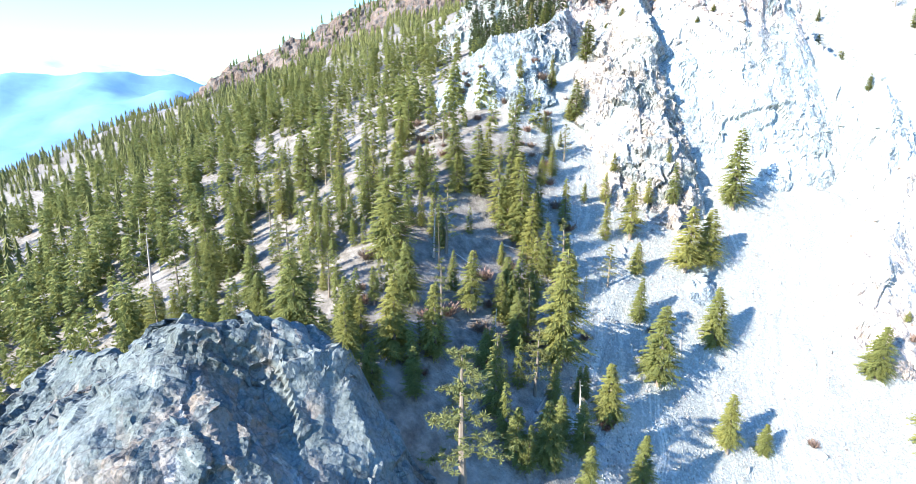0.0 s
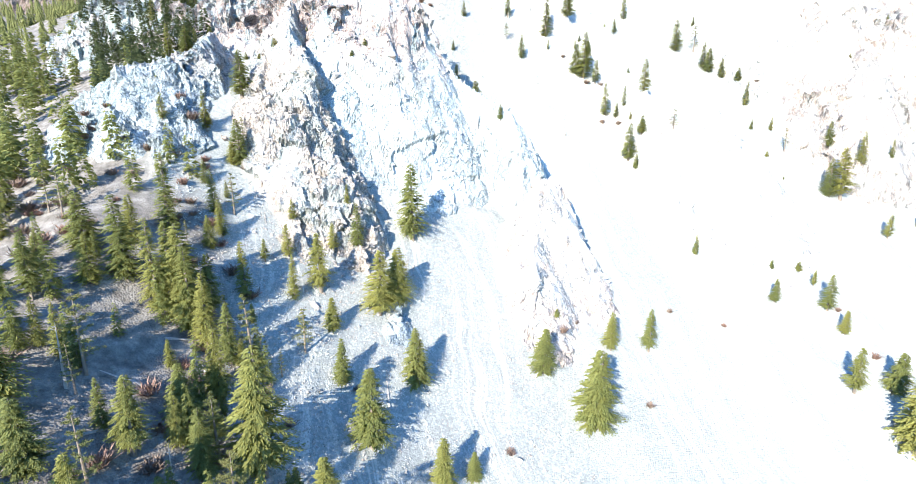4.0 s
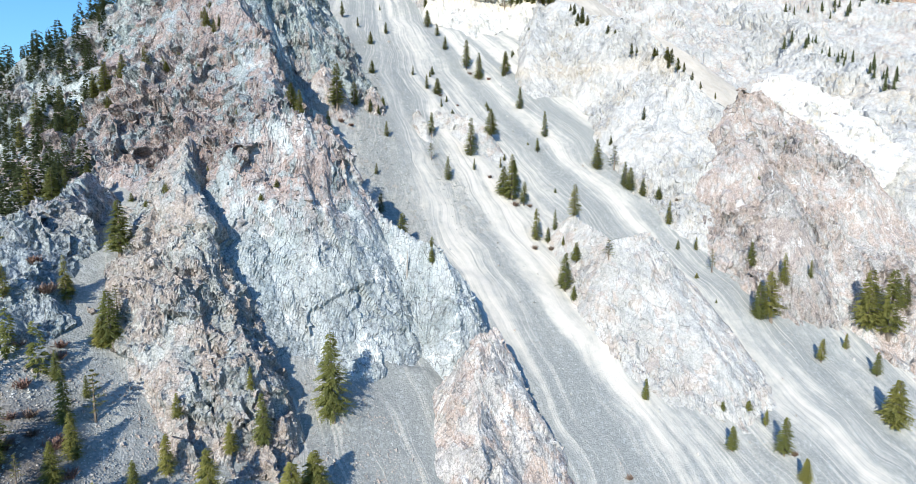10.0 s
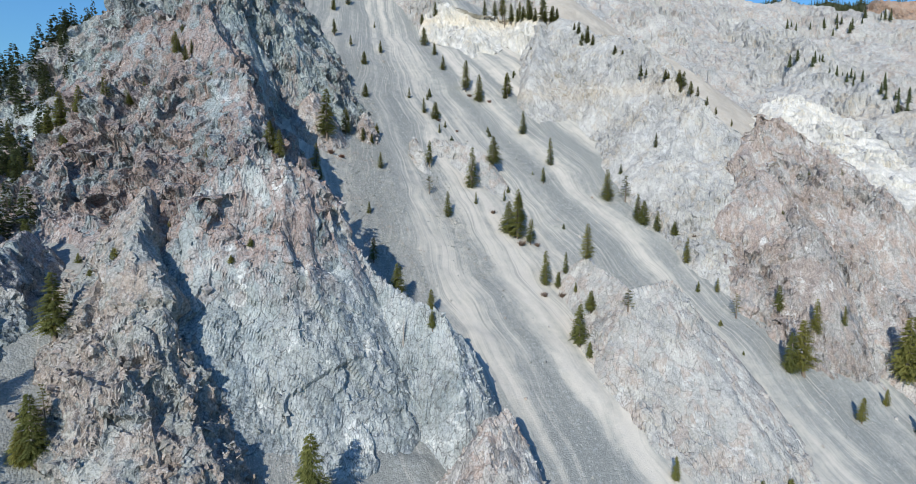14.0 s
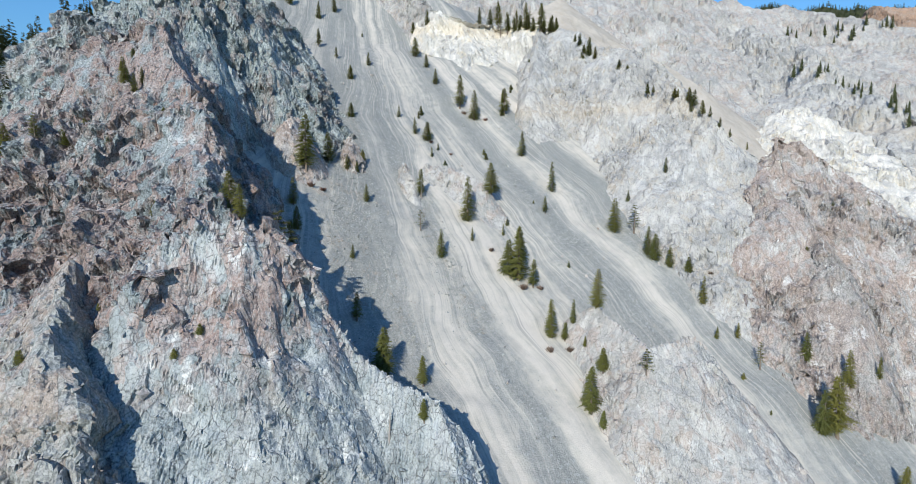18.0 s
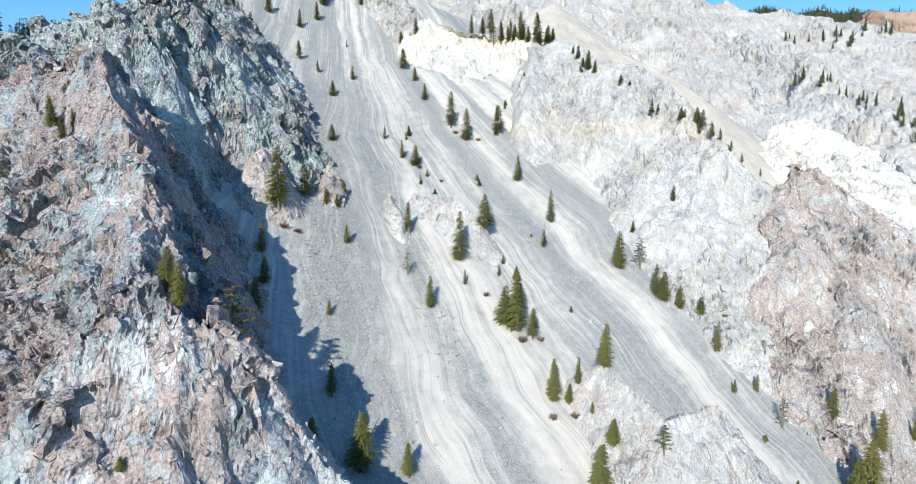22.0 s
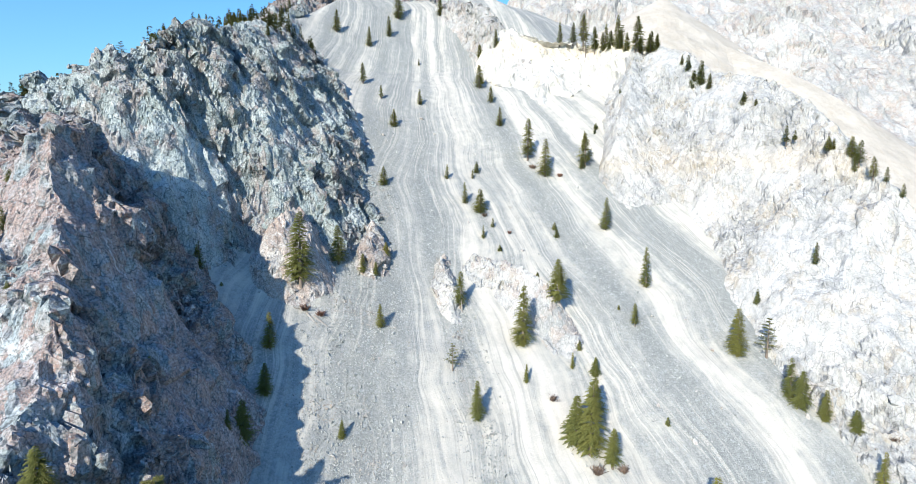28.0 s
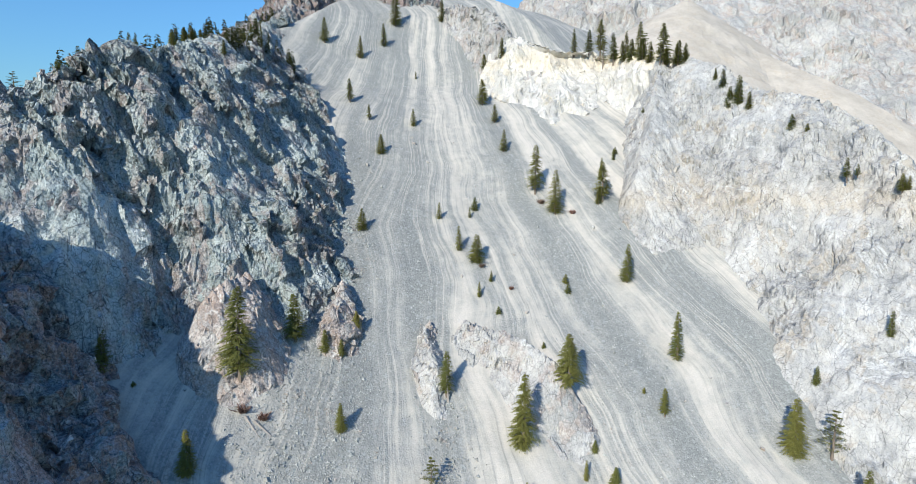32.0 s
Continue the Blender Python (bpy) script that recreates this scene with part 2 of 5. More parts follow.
WHITE = rock_material("whitish_eroded_rock", (0.43, 0.425, 0.4), (0.64, 0.62, 0.57), (0.66, 0.57, 0.42), 0.3, 0.25, 0.2, None, 0.3, (236, 276), 0.5)


GRAVEL = rock_material("grey_gravel", (0.29, 0.305, 0.295), (0.42, 0.43, 0.41), (0.34, 0.28, 0.23), 0.3, 0.0, 0.3, None, 0.6)
# Rock tones set darker than BROWN, to suit the bright opening exposure.
FARROCK = rock_material("far_dark_rock", (0.105, 0.1, 0.098), (0.195, 0.18, 0.168), (0.25, 0.165, 0.125), 0.8, 0.2, 0.5, None, 0.8)
SAND = rock_material("beige_scree", (0.44, 0.40, 0.34), (0.58, 0.53, 0.455), (0.55, 0.47, 0.37), 0.3, 0.0, 0.1, None, 0.2, None, 0.15)


def ground_material():
    n = Nodes("scree_and_soil", 0.95)
    bend = n.node("ShaderNodeTexNoise", Scale=0.03, Detail=2.0)
    n.link(n.place, bend.inputs["Vector"])
    path = n.node("ShaderNodeVectorMath")
    path.operation = "MULTIPLY_ADD"
    n.link(bend.outputs["Color"], path.inputs[0])
    path.inputs[1].default_value = (16.0, 20.0, 0.0)
    n.link(n.attr("fall", "Vector"), path.inputs[2])
    fall = path.outputs[0]
    wide = n.noise(1.0, 5, 0.6, at=n.stretch((0.075, 0.009, 1), fall), distortion=0.7)
    thin = n.noise(1.0, 5, 0.65, at=n.stretch((0.42, 0.03, 1), fall), distortion=0.6)
    grit = n.noise(0.3, 6, 0.7)
    lanes = n.math("ADD", n.math("MULTIPLY", wide, 0.52), n.math("ADD", n.math("MULTIPLY", thin, 0.24), n.math("MULTIPLY", grit, 0.24)))
    lanes = n.math("ADD", lanes, n.math("SUBTRACT", n.math("MULTIPLY", n.attr("lane"), 0.07), 0.012))
    scree = n.ramp(lanes, [(0.40, (0.238, 0.248, 0.236)), (0.475, (0.298, 0.302, 0.282)), (0.515, (0.365, 0.36, 0.33)), (0.55, (0.43, 0.412, 0.365)), (0.63, (0.545, 0.51, 0.45))])
    streak = n.noise(1.0, 5, 0.62, at=n.stretch((0.7, 0.017, 1), fall), distortion=0.9)
    flows = n.ramp(n.noise(1.0, 3, at=n.stretch((0.06, 0.02, 1), fall)), [(0.42, 0.1), (0.62, 1.0)])
    scree = n.mix(n.math("MULTIPLY", flows, n.ramp(streak, [(0.535, 0.0), (0.6, 0.62)])), scree, (0.55, 0.515, 0.45))
    scree = n.mix(n.math("MULTIPLY", flows, n.ramp(streak, [(0.39, 0.5), (0.46, 0.0)])), scree, (0.20, 0.21, 0.205))
    gravel = n.ramp(n.math("ADD", lanes, n.math("MULTIPLY", streak, 0.12)), [(0.50, 1.0), (0.60, 0.22)])
    stones = n.node("ShaderNodeTexVoronoi", Scale=3.0)
    n.link(n.place, stones.inputs["Vector"])
    cobble = n.node("ShaderNodeTexVoronoi", Scale=1.5)
    n.link(n.place, cobble.inputs["Vector"])
    one = n.math("FRACT", n.math("MULTIPLY", stones.outputs["Color"], 5.3))
    two = n.math("FRACT", n.math("MULTIPLY", cobble.outputs["Color"], 5.3))
    scree = n.mix(n.math("MULTIPLY", gravel, n.ramp(one, [(0.1, 0.32), (0.5, 0.0)])), scree, (0.13, 0.14, 0.14))
    scree = n.mix(n.math("MULTIPLY", gravel, n.ramp(one, [(0.6, 0.0), (0.95, 0.25)])), scree, (0.45, 0.46, 0.44))
    scree = n.mix(n.math("MULTIPLY", gravel, n.ramp(two, [(0.9, 0.0), (0.94, 0.4)])), scree, (0.40, 0.42, 0.41))
    scree = n.mix(n.math("MULTIPLY", gravel, n.ramp(stones.outputs["Distance"], [(0.55, 0.0), (0.9, 0.3)])), scree, (0.12, 0.125, 0.13))
    scree = n.mix(n.ramp(n.noise(3.0, 6, 0.7), [(0.55, 0.0), (0.75, 0.2)]), scree, (0.55, 0.55, 0.53))
    soil = n.ramp(n.noise(0.5, 6, 0.65), [(0.3, (0.08, 0.07, 0.06)), (0.5, (0.16, 0.145, 0.13)), (0.7, (0.27, 0.25, 0.225))])
    soil = n.mix(n.ramp(n.noise(0.11, 4), [(0.55, 0.0), (0.7, 0.4)]), soil, (0.36, 0.335, 0.30))
    col = n.mix(n.attr("soil"), scree, soil)
    far = n.ramp(n.noise(0.02, 5, 0.6), [(0.4, (0.06, 0.085, 0.04)), (0.62, (0.22, 0.21, 0.15))])
    col = n.mix(n.attr("far"), col, far)
    heap = n.math("ADD", n.math("MULTIPLY", n.math("SUBTRACT", 1.0, stones.outputs["Distance"]), 0.9), n.math("MULTIPLY", two, 0.5))
    height = n.math("ADD", n.math("MULTIPLY", heap, gravel), n.math("MULTIPLY", n.noise(2.5, 8, 0.7), 0.7))
    return n.finish(col, height, 0.55, 0.22)


GROUND = ground_material()


def leaf_material(name, a, b, c, through_share=0.3):
    n = Nodes(name, 0.75)
    pick = n.node("ShaderNodeObjectInfo").outputs["Random"]
    isle = n.node("ShaderNodeNewGeometry").outputs["Random Per Island"]
    col = n.mix(n.noise(1.1, 4, 0.6), a, b)
    col = n.mix(n.ramp(pick, [(0.3, 0.0), (1.0, 0.7)]), col, c)
    col = n.mix(n.math("MULTIPLY", isle, 0.45), col, tuple(v * 0.45 for v in a))
    n.finish(col)
    thin = n.node("ShaderNodeBsdfTranslucent")
    n.link(col, thin.inputs["Color"])
    both = n.node("ShaderNodeMixShader")
    both.inputs[0].default_value = through_share
    n.link(n.shader.outputs[0], both.inputs[1])
    n.link(thin.outputs[0], both.inputs[2])
    n.link(both.outputs[0], n.tree.nodes["Material Output"].inputs["Surface"])
    return n.mat


NEEDLES = leaf_material("fir_needles", (0.125, 0.15, 0.05), (0.27, 0.275, 0.085), (0.34, 0.315, 0.085), 0.4)
FOREST = leaf_material("forest_needles", (0.125, 0.155, 0.05), (0.3, 0.3, 0.09), (0.23, 0.24, 0.075), 0.4)
FAR_NEEDLES = leaf_material("distant_fir_needles", (0.045, 0.065, 0.03), (0.10, 0.115, 0.045), (0.13, 0.13, 0.05))
PINE_NEEDLES = leaf_material("pine_needles", (0.10, 0.125, 0.04), (0.24, 0.235, 0.09), (0.27, 0.25, 0.09))
WOODS = leaf_material("wooded_slope_needles", (0.075, 0.1, 0.035), (0.17, 0.18, 0.06), (0.2, 0.195, 0.06))
TWIGS = leaf_material("dry_twigs", (0.16, 0.12, 0.095), (0.27, 0.20, 0.16), (0.28, 0.14, 0.11), 0.1)


def bark_material(name, a, b):
    n = Nodes(name, 0.9)
    g = n.noise(3.0, 6, 0.65, at=n.stretch((1, 1, 0.2)))
    return n.finish(n.mix(g, a, b), g, 0.6, 0.05)


BARK = bark_material("grey_brown_bark", (0.10, 0.08, 0.065), (0.24, 0.20, 0.165))
DEADWOOD = bark_material("weathered_dead_wood", (0.20, 0.18, 0.165), (0.40, 0.37, 0.34))

# ---- noise on arrays ----


def hashed(i, j, k, seed):
    h = (i.astype(np.int64) * 374761393 + j.astype(np.int64) * 668265263 + k.astype(np.int64) * 2147483647 + seed * 144665) & 0xFFFFFFFF
    h = ((h ^ (h >> 13)) * 1274126177) & 0xFFFFFFFF
    h = ((h ^ (h >> 16)) * 2246822519) & 0xFFFFFFFF
    return ((h ^ (h >> 15)) & 0xFFFFFF).astype(np.float64) / 0xFFFFFF


def lumps(p, size, seed=0):
    """Smooth value noise, -1 to 1, of lumps of that size in metres."""
    q = p / size
    f = np.floor(q)
    t = q - f
    t = t * t * (3 - 2 * t)
    i, j, k = f[:, 0], f[:, 1], f[:, 2]
    out = np.zeros(len(p))
    for a in (0, 1):
        for b in (0, 1):
            for c in (0, 1):
                w = (t[:, 0] if a else 1 - t[:, 0]) * (t[:, 1] if b else 1 - t[:, 1]) * (t[:, 2] if c else 1 - t[:, 2])
                out += w * hashed(i + a, j + b, k + c, seed)
    return out * 2 - 1


def layers(p, size, seed=0, count=4, fade=0.5):
    return sum(lumps(p, size * 0.5 ** n, seed + n) * fade**n for n in range(count))


def facets(p, size, seed=0):
    """Broken blocks: each cell of a random net is a plane tilted its own way. Returns the offset, about -1 to 1."""
    q = p / size
    f = np.floor(q)
    best = np.full(len(p), 9e9)
    out = np.zeros(len(p))
    for a in (-1, 0, 1):
        for b in (-1, 0, 1):
            for c in (-1, 0, 1):
                i, j, k = f[:, 0] + a, f[:, 1] + b, f[:, 2] + c
                r = [hashed(i, j, k, seed + s) for s in range(3)]
                d = np.stack([q[:, 0] - i - r[0], q[:, 1] - j - r[1], q[:, 2] - k - r[2]], 1)
                d2 = (d * d).sum(1)
                tilt = np.stack([hashed(i, j, k, seed + s) - 0.5 for s in range(3, 6)], 1)
                v = (d * tilt).sum(1) * 2.2 + (hashed(i, j, k, seed + 7) - 0.5)
                near = d2 < best
                best = np.where(near, d2, best)
                out = np.where(near, v, out)
    return out


# ---- the shape of the mountain ----


def south_face(x, y):
    """The even scree face below the crags."""
    xc, yc = np.clip(x, 15, 290), np.clip(y, 55, 385)
    u, v = (xc - 120) / 100, (yc - 180) / 100
    z = 134.1 + u * (-1.8 + u * (18 - 2.85 * u)) + v * (72.9 + v * (3.7 - 1.46 * v)) + u * v * (-14.8 + 9.8 * u - 5.4 * v)
    z = z + 0.35 * np.clip(y - 330, 0, 55)
    return z + 0.68 * (y - yc) + np.where(x > 290, -0.15, 0.3) * (x - xc)


def west_face(x, y):
    north = 0.16 * np.clip(y - 330, 0, 320) * np.clip(0.35 - x / 80, 0, 1) - 0.3 * np.maximum(y - 650, 0)
    return 81.3 + 0.38 * np.minimum(x, 120) + 0.245 * np.minimum(y, 330) + north + 0.9 * np.maximum(x - 85, 0) * np.clip(1 - (y - 260 - 0.9 * (x - 85)) / 160, 0, 1)


def hill(x, y, crest, slopes, step=1.5):
    """Height of a rock body: flanks that fall from a crest line with one slope towards each of east, north, west, south."""
    e, n, w, s = slopes
    pts = np.array(crest, float)
    z = np.full(x.shape, -1e4)
    for a, b in zip(pts[:-1], pts[1:]):
        m = max(2, int(np.linalg.norm(b - a) / step) + 1)
        for k in np.linspace(0, 1, m):
            c = a + (b - a) * k
            dx, dy = x - c[0], y - c[1]
            d2 = dx * dx + dy * dy + 1e-6
            sl = (np.where(dx > 0, e, w) * dx * dx + np.where(dy > 0, n, s) * dy * dy) / d2
            z = np.maximum(z, c[2] - sl * np.sqrt(d2))
    return z


def soft_max(a, b, k):
    h = np.clip(0.5 + 0.5 * (a - b) / k, 0, 1)
    return b + (a - b) * h + k * h * (1 - h)


SPUR = ([(-48, 40, 82), (-23, 58, 95), (-20, 85, 101), (-12, 110, 110), (0, 130, 118), (0, 150, 126), (-4, 175, 136), (-4, 200, 143)], (0.62, 0.5, 0.42, 1.0))


APRON = ([(56, 137, 106.5), (70, 134, 105.5), (80, 129, 101), (88, 125, 97)], (1.2, 1.0, 1.3, 1.35))


def ground_form(x, y):
    """Scree face, forest spur and west face in one, down to the valley floor."""
    z = soft_max(south_face(x, y), hill(x, y, *SPUR, step=4), 6)
    z = soft_max(z, hill(x, y, *APRON, step=2), 1.5)
    z = -soft_max(-z, -west_face(x, y), 8)
    z = -soft_max(-z, -330 - 0 * x, 60)
    return soft_max(z, -240 + 0 * x, 60)


CHUTE_Y = [60, 107, 140, 175, 200, 228, 255, 282, 315, 345, 380]
CHUTE_X = [136, 149, 158, 164, 172, 180, 187, 200, 216, 232, 250]
CHUTE_WIDE = [34, 34, 34, 33, 30, 26, 23, 20, 17, 15, 14]


def fall_line(x, y):
    """How far across the face a point lies, followed along the stone chutes that gather towards the summit."""
    return 165 + (x - np.interp(y, CHUTE_Y, CHUTE_X)) * 33 / np.interp(y, CHUTE_Y, CHUTE_WIDE)


def ground_height(x, y):
    x, y = np.asarray(x, float).ravel(), np.asarray(y, float).ravel()
    p = np.stack([x, y, 0 * x], 1)
    z = ground_form(x, y)
    near = np.clip(1 - np.hypot(x - 110, y - 200) / 700, 0, 1)
    lanes = np.stack([fall_line(x, y), y * 0.05, 0 * x], 1)
    z += near * (1.0 * layers(p, 22, 3, 3) + 0.18 * layers(p, 2.5, 9, 2) + 0.16 * layers(lanes, 9, 5, 3))
    return z + (1 - near) * 12 * layers(p, 160, 11, 4)


def sheet(name, P, cols, material, keep=None, attrs=()):
    """One mesh object from a grid of points, rows by cols."""
    rows = len(P) // cols
    idx = np.arange(rows * cols).reshape(rows, cols)
    quads = np.stack([idx[:-1, :-1], idx[:-1, 1:], idx[1:, 1:], idx[1:, :-1]], -1).reshape(-1, 4)
    if keep is not None:
        quads = quads[keep[quads].any(1)]
        used = np.unique(quads)
        place = np.zeros(len(P), int)
        place[used] = np.arange(len(used))
        quads, P = place[quads], P[used]
        attrs = [(n, k, v[used]) for n, k, v in attrs]
    me = bpy.data.meshes.new(name)
    me.vertices.add(len(P))
    me.vertices.foreach_set("co", P.astype(np.float32).ravel())
    me.loops.add(len(quads) * 4)
    me.loops.foreach_set("vertex_index", quads.astype(np.int32).ravel())
    me.polygons.add(len(quads))
    me.polygons.foreach_set("loop_start", np.arange(len(quads), dtype=np.int32) * 4)
    me.update(calc_edges=True)
    for n, kind, v in attrs:
        a = me.attributes.new(n, kind, "POINT")
        a.data.foreach_set("vector" if kind == "FLOAT_VECTOR" else "value", v.astype(np.float32).ravel())
    me.materials.append(material)
    return new(name, me)


def spread(lo, hi, step, reach, grow=1.16):
    """Coordinates that are even between lo and hi and grow wider out to the horizon."""
    inner = list(np.arange(lo, hi + step / 2, step))
    out_lo, out_hi, d = [], [], step
    a, b = lo, inner[-1]
    while a > -reach or b < reach:
        d *= grow
        a, b = a - d, b + d
        out_lo.append(a)
        out_hi.append(b)
    return np.array(out_lo[::-1] + inner + out_hi)


gx, gy = spread(-90, 300, 1.05, 4600), spread(35, 395, 1.05, 4600)
GX, GY = [a.ravel() for a in np.meshgrid(gx, gy)]
GZ = ground_height(GX, GY)
wild = layers(np.stack([GX, GY, 0 * GX], 1), 14, 21, 3)
soil = np.clip((22 + 7 * wild - GX + 0.12 * np.clip(GY - 90, -40, 200)) / 10, 0, 1) * np.clip((GY - 20) / 20, 0, 1)
soil *= 1 - np.clip((GX - 8) / 8, 0, 1) * np.clip((GY - 122) / 10, 0, 1) * np.clip((215 - GY) / 10, 0, 1)
soil = np.maximum(soil, np.clip((GY - 262 - 1.25 * np.maximum(GX - 100, 0) + 4 * wild) / 10, 0, 1) * np.clip((150 - GX) / 10, 0, 1))
across = fall_line(GX, GY) + 3.0 * wild
bump = lambda at, wide: np.exp(-(((across - at) / wide) ** 2))
lane = 1.1 * bump(155, 6) + 0.8 * bump(132, 4) + 0.5 * bump(172, 7) + 1.1 * bump(215, 5) + 0.6 * bump(252, 8) - 1.4 * bump(112, 13) - 0.5 * bump(143, 4) - 0.5 * bump(186, 5) - 0.9 * bump(199, 7) - 1.1 * bump(234, 9)
lane += 0.8 * np.clip((GX - 222) / 12, 0, 1) * np.clip((GY - 225) / 20, 0, 1) * np.clip((312 - GY) / 20, 0, 1)
lane -= 1.1 * np.clip((105 - GX) / 25, 0, 1) * np.clip((180 - GY) / 20, 0, 1)
lane -= 1.7 * np.clip((128 - GY) / 25, 0, 1) * np.clip((140 - GX) / 20, 0, 1)
away = np.clip((np.hypot(GX - 80, GY - 200) - 600) / 300, 0, 1)
ground_ob = sheet("ground", np.stack([GX, GY, GZ], 1), len(gx), GROUND, None, [
    ("fall", "FLOAT_VECTOR", np.stack([fall_line(GX, GY), GY, 0 * GX], 1)), ("soil", "FLOAT", soil), ("far", "FLOAT", away), ("lane", "FLOAT", lane)])
tagged(ground_ob, "grey and tan scree slope with pale slide tracks and brown forest soil", "ground", kind="structure")
print("ground", len(GX))

SURFACES = []


def stone_mesh(name, seed, points=11):
    """One angular broken stone, about 2 m across."""
    rng = random.Random(seed)
    bm = bmesh.new()
    for _ in range(points):
        d = Vector((rng.gauss(0, 1), rng.gauss(0, 1), rng.gauss(0, 1))).normalized()
        bm.verts.new((d.x * rng.uniform(0.8, 1.2), d.y * rng.uniform(0.7, 1.0), d.z * rng.uniform(0.6, 0.9)))
    hull = bmesh.ops.convex_hull(bm, input=bm.verts)
    bmesh.ops.delete(bm, geom=[g for g in hull["geom_interior"] if isinstance(g, bmesh.types.BMVert)], context="VERTS")
    me = bpy.data.meshes.new(name)
    bm.to_mesh(me)
    bm.free()
    me.shade_flat()
    me.materials.append(ROCK)
    return me


BLOCKS = [stone_mesh("block", 200 + k) for k in range(9)]


def stone_arrays(me):
    v = np.zeros(len(me.vertices) * 3, np.float32)
    me.vertices.foreach_get("co", v)
    me.calc_loop_triangles()
    f = np.array([tuple(t.vertices) for t in me.loop_triangles])
    return v.reshape(-1, 3).astype(float), f


STONES = [stone_arrays(stone_mesh("stone", 260 + k, 7)) for k in range(8)]


def broken_stones(name, r, at, size, material):
    """Many angular stones, each turned its own way, as one mesh."""
    V, F, n = [], [], 0
    lot = np.array_split(np.arange(len(at)), len(STONES))
    for (v, f), mine in zip(STONES, lot):
        q = r.normal(size=(len(mine), 4))
        q /= np.linalg.norm(q, axis=1)[:, None]
        w, x, y, z = q.T
        R = np.stack([1 - 2 * (y * y + z * z), 2 * (x * y - z * w), 2 * (x * z + y * w), 2 * (x * y + z * w), 1 - 2 * (x * x + z * z), 2 * (y * z - x * w), 2 * (x * z - y * w), 2 * (y * z + x * w), 1 - 2 * (x * x + y * y)], 1).reshape(-1, 3, 3)
        own = v[None] * np.stack([r.uniform(0.7, 1.9, len(mine)), r.uniform(0.7, 1.2, len(mine)), r.uniform(0.5, 1.0, len(mine))], 1)[:, None, :]
        pts = np.einsum("nij,nvj->nvi", R, own) * size[mine][:, None, None] + at[mine][:, None, :]
        V.append(pts.reshape(-1, 3))
        F.append((f[None] + (n + np.arange(len(mine)) * len(v))[:, None, None]).reshape(-1, 3))
        n += pts.shape[0] * pts.shape[1]
    V, F = np.concatenate(V), np.concatenate(F)
    me = bpy.data.meshes.new(name)
    me.vertices.add(len(V))
    me.vertices.foreach_set("co", V.astype(np.float32).ravel())
    me.loops.add(len(F) * 3)
    me.loops.foreach_set("vertex_index", F.astype(np.int32).ravel())
    me.polygons.add(len(F))
    me.polygons.foreach_set("loop_start", np.arange(len(F), dtype=np.int32) * 3)
    me.update(calc_edges=True)
    me.shade_flat()
    me.materials.append(material)
    return me


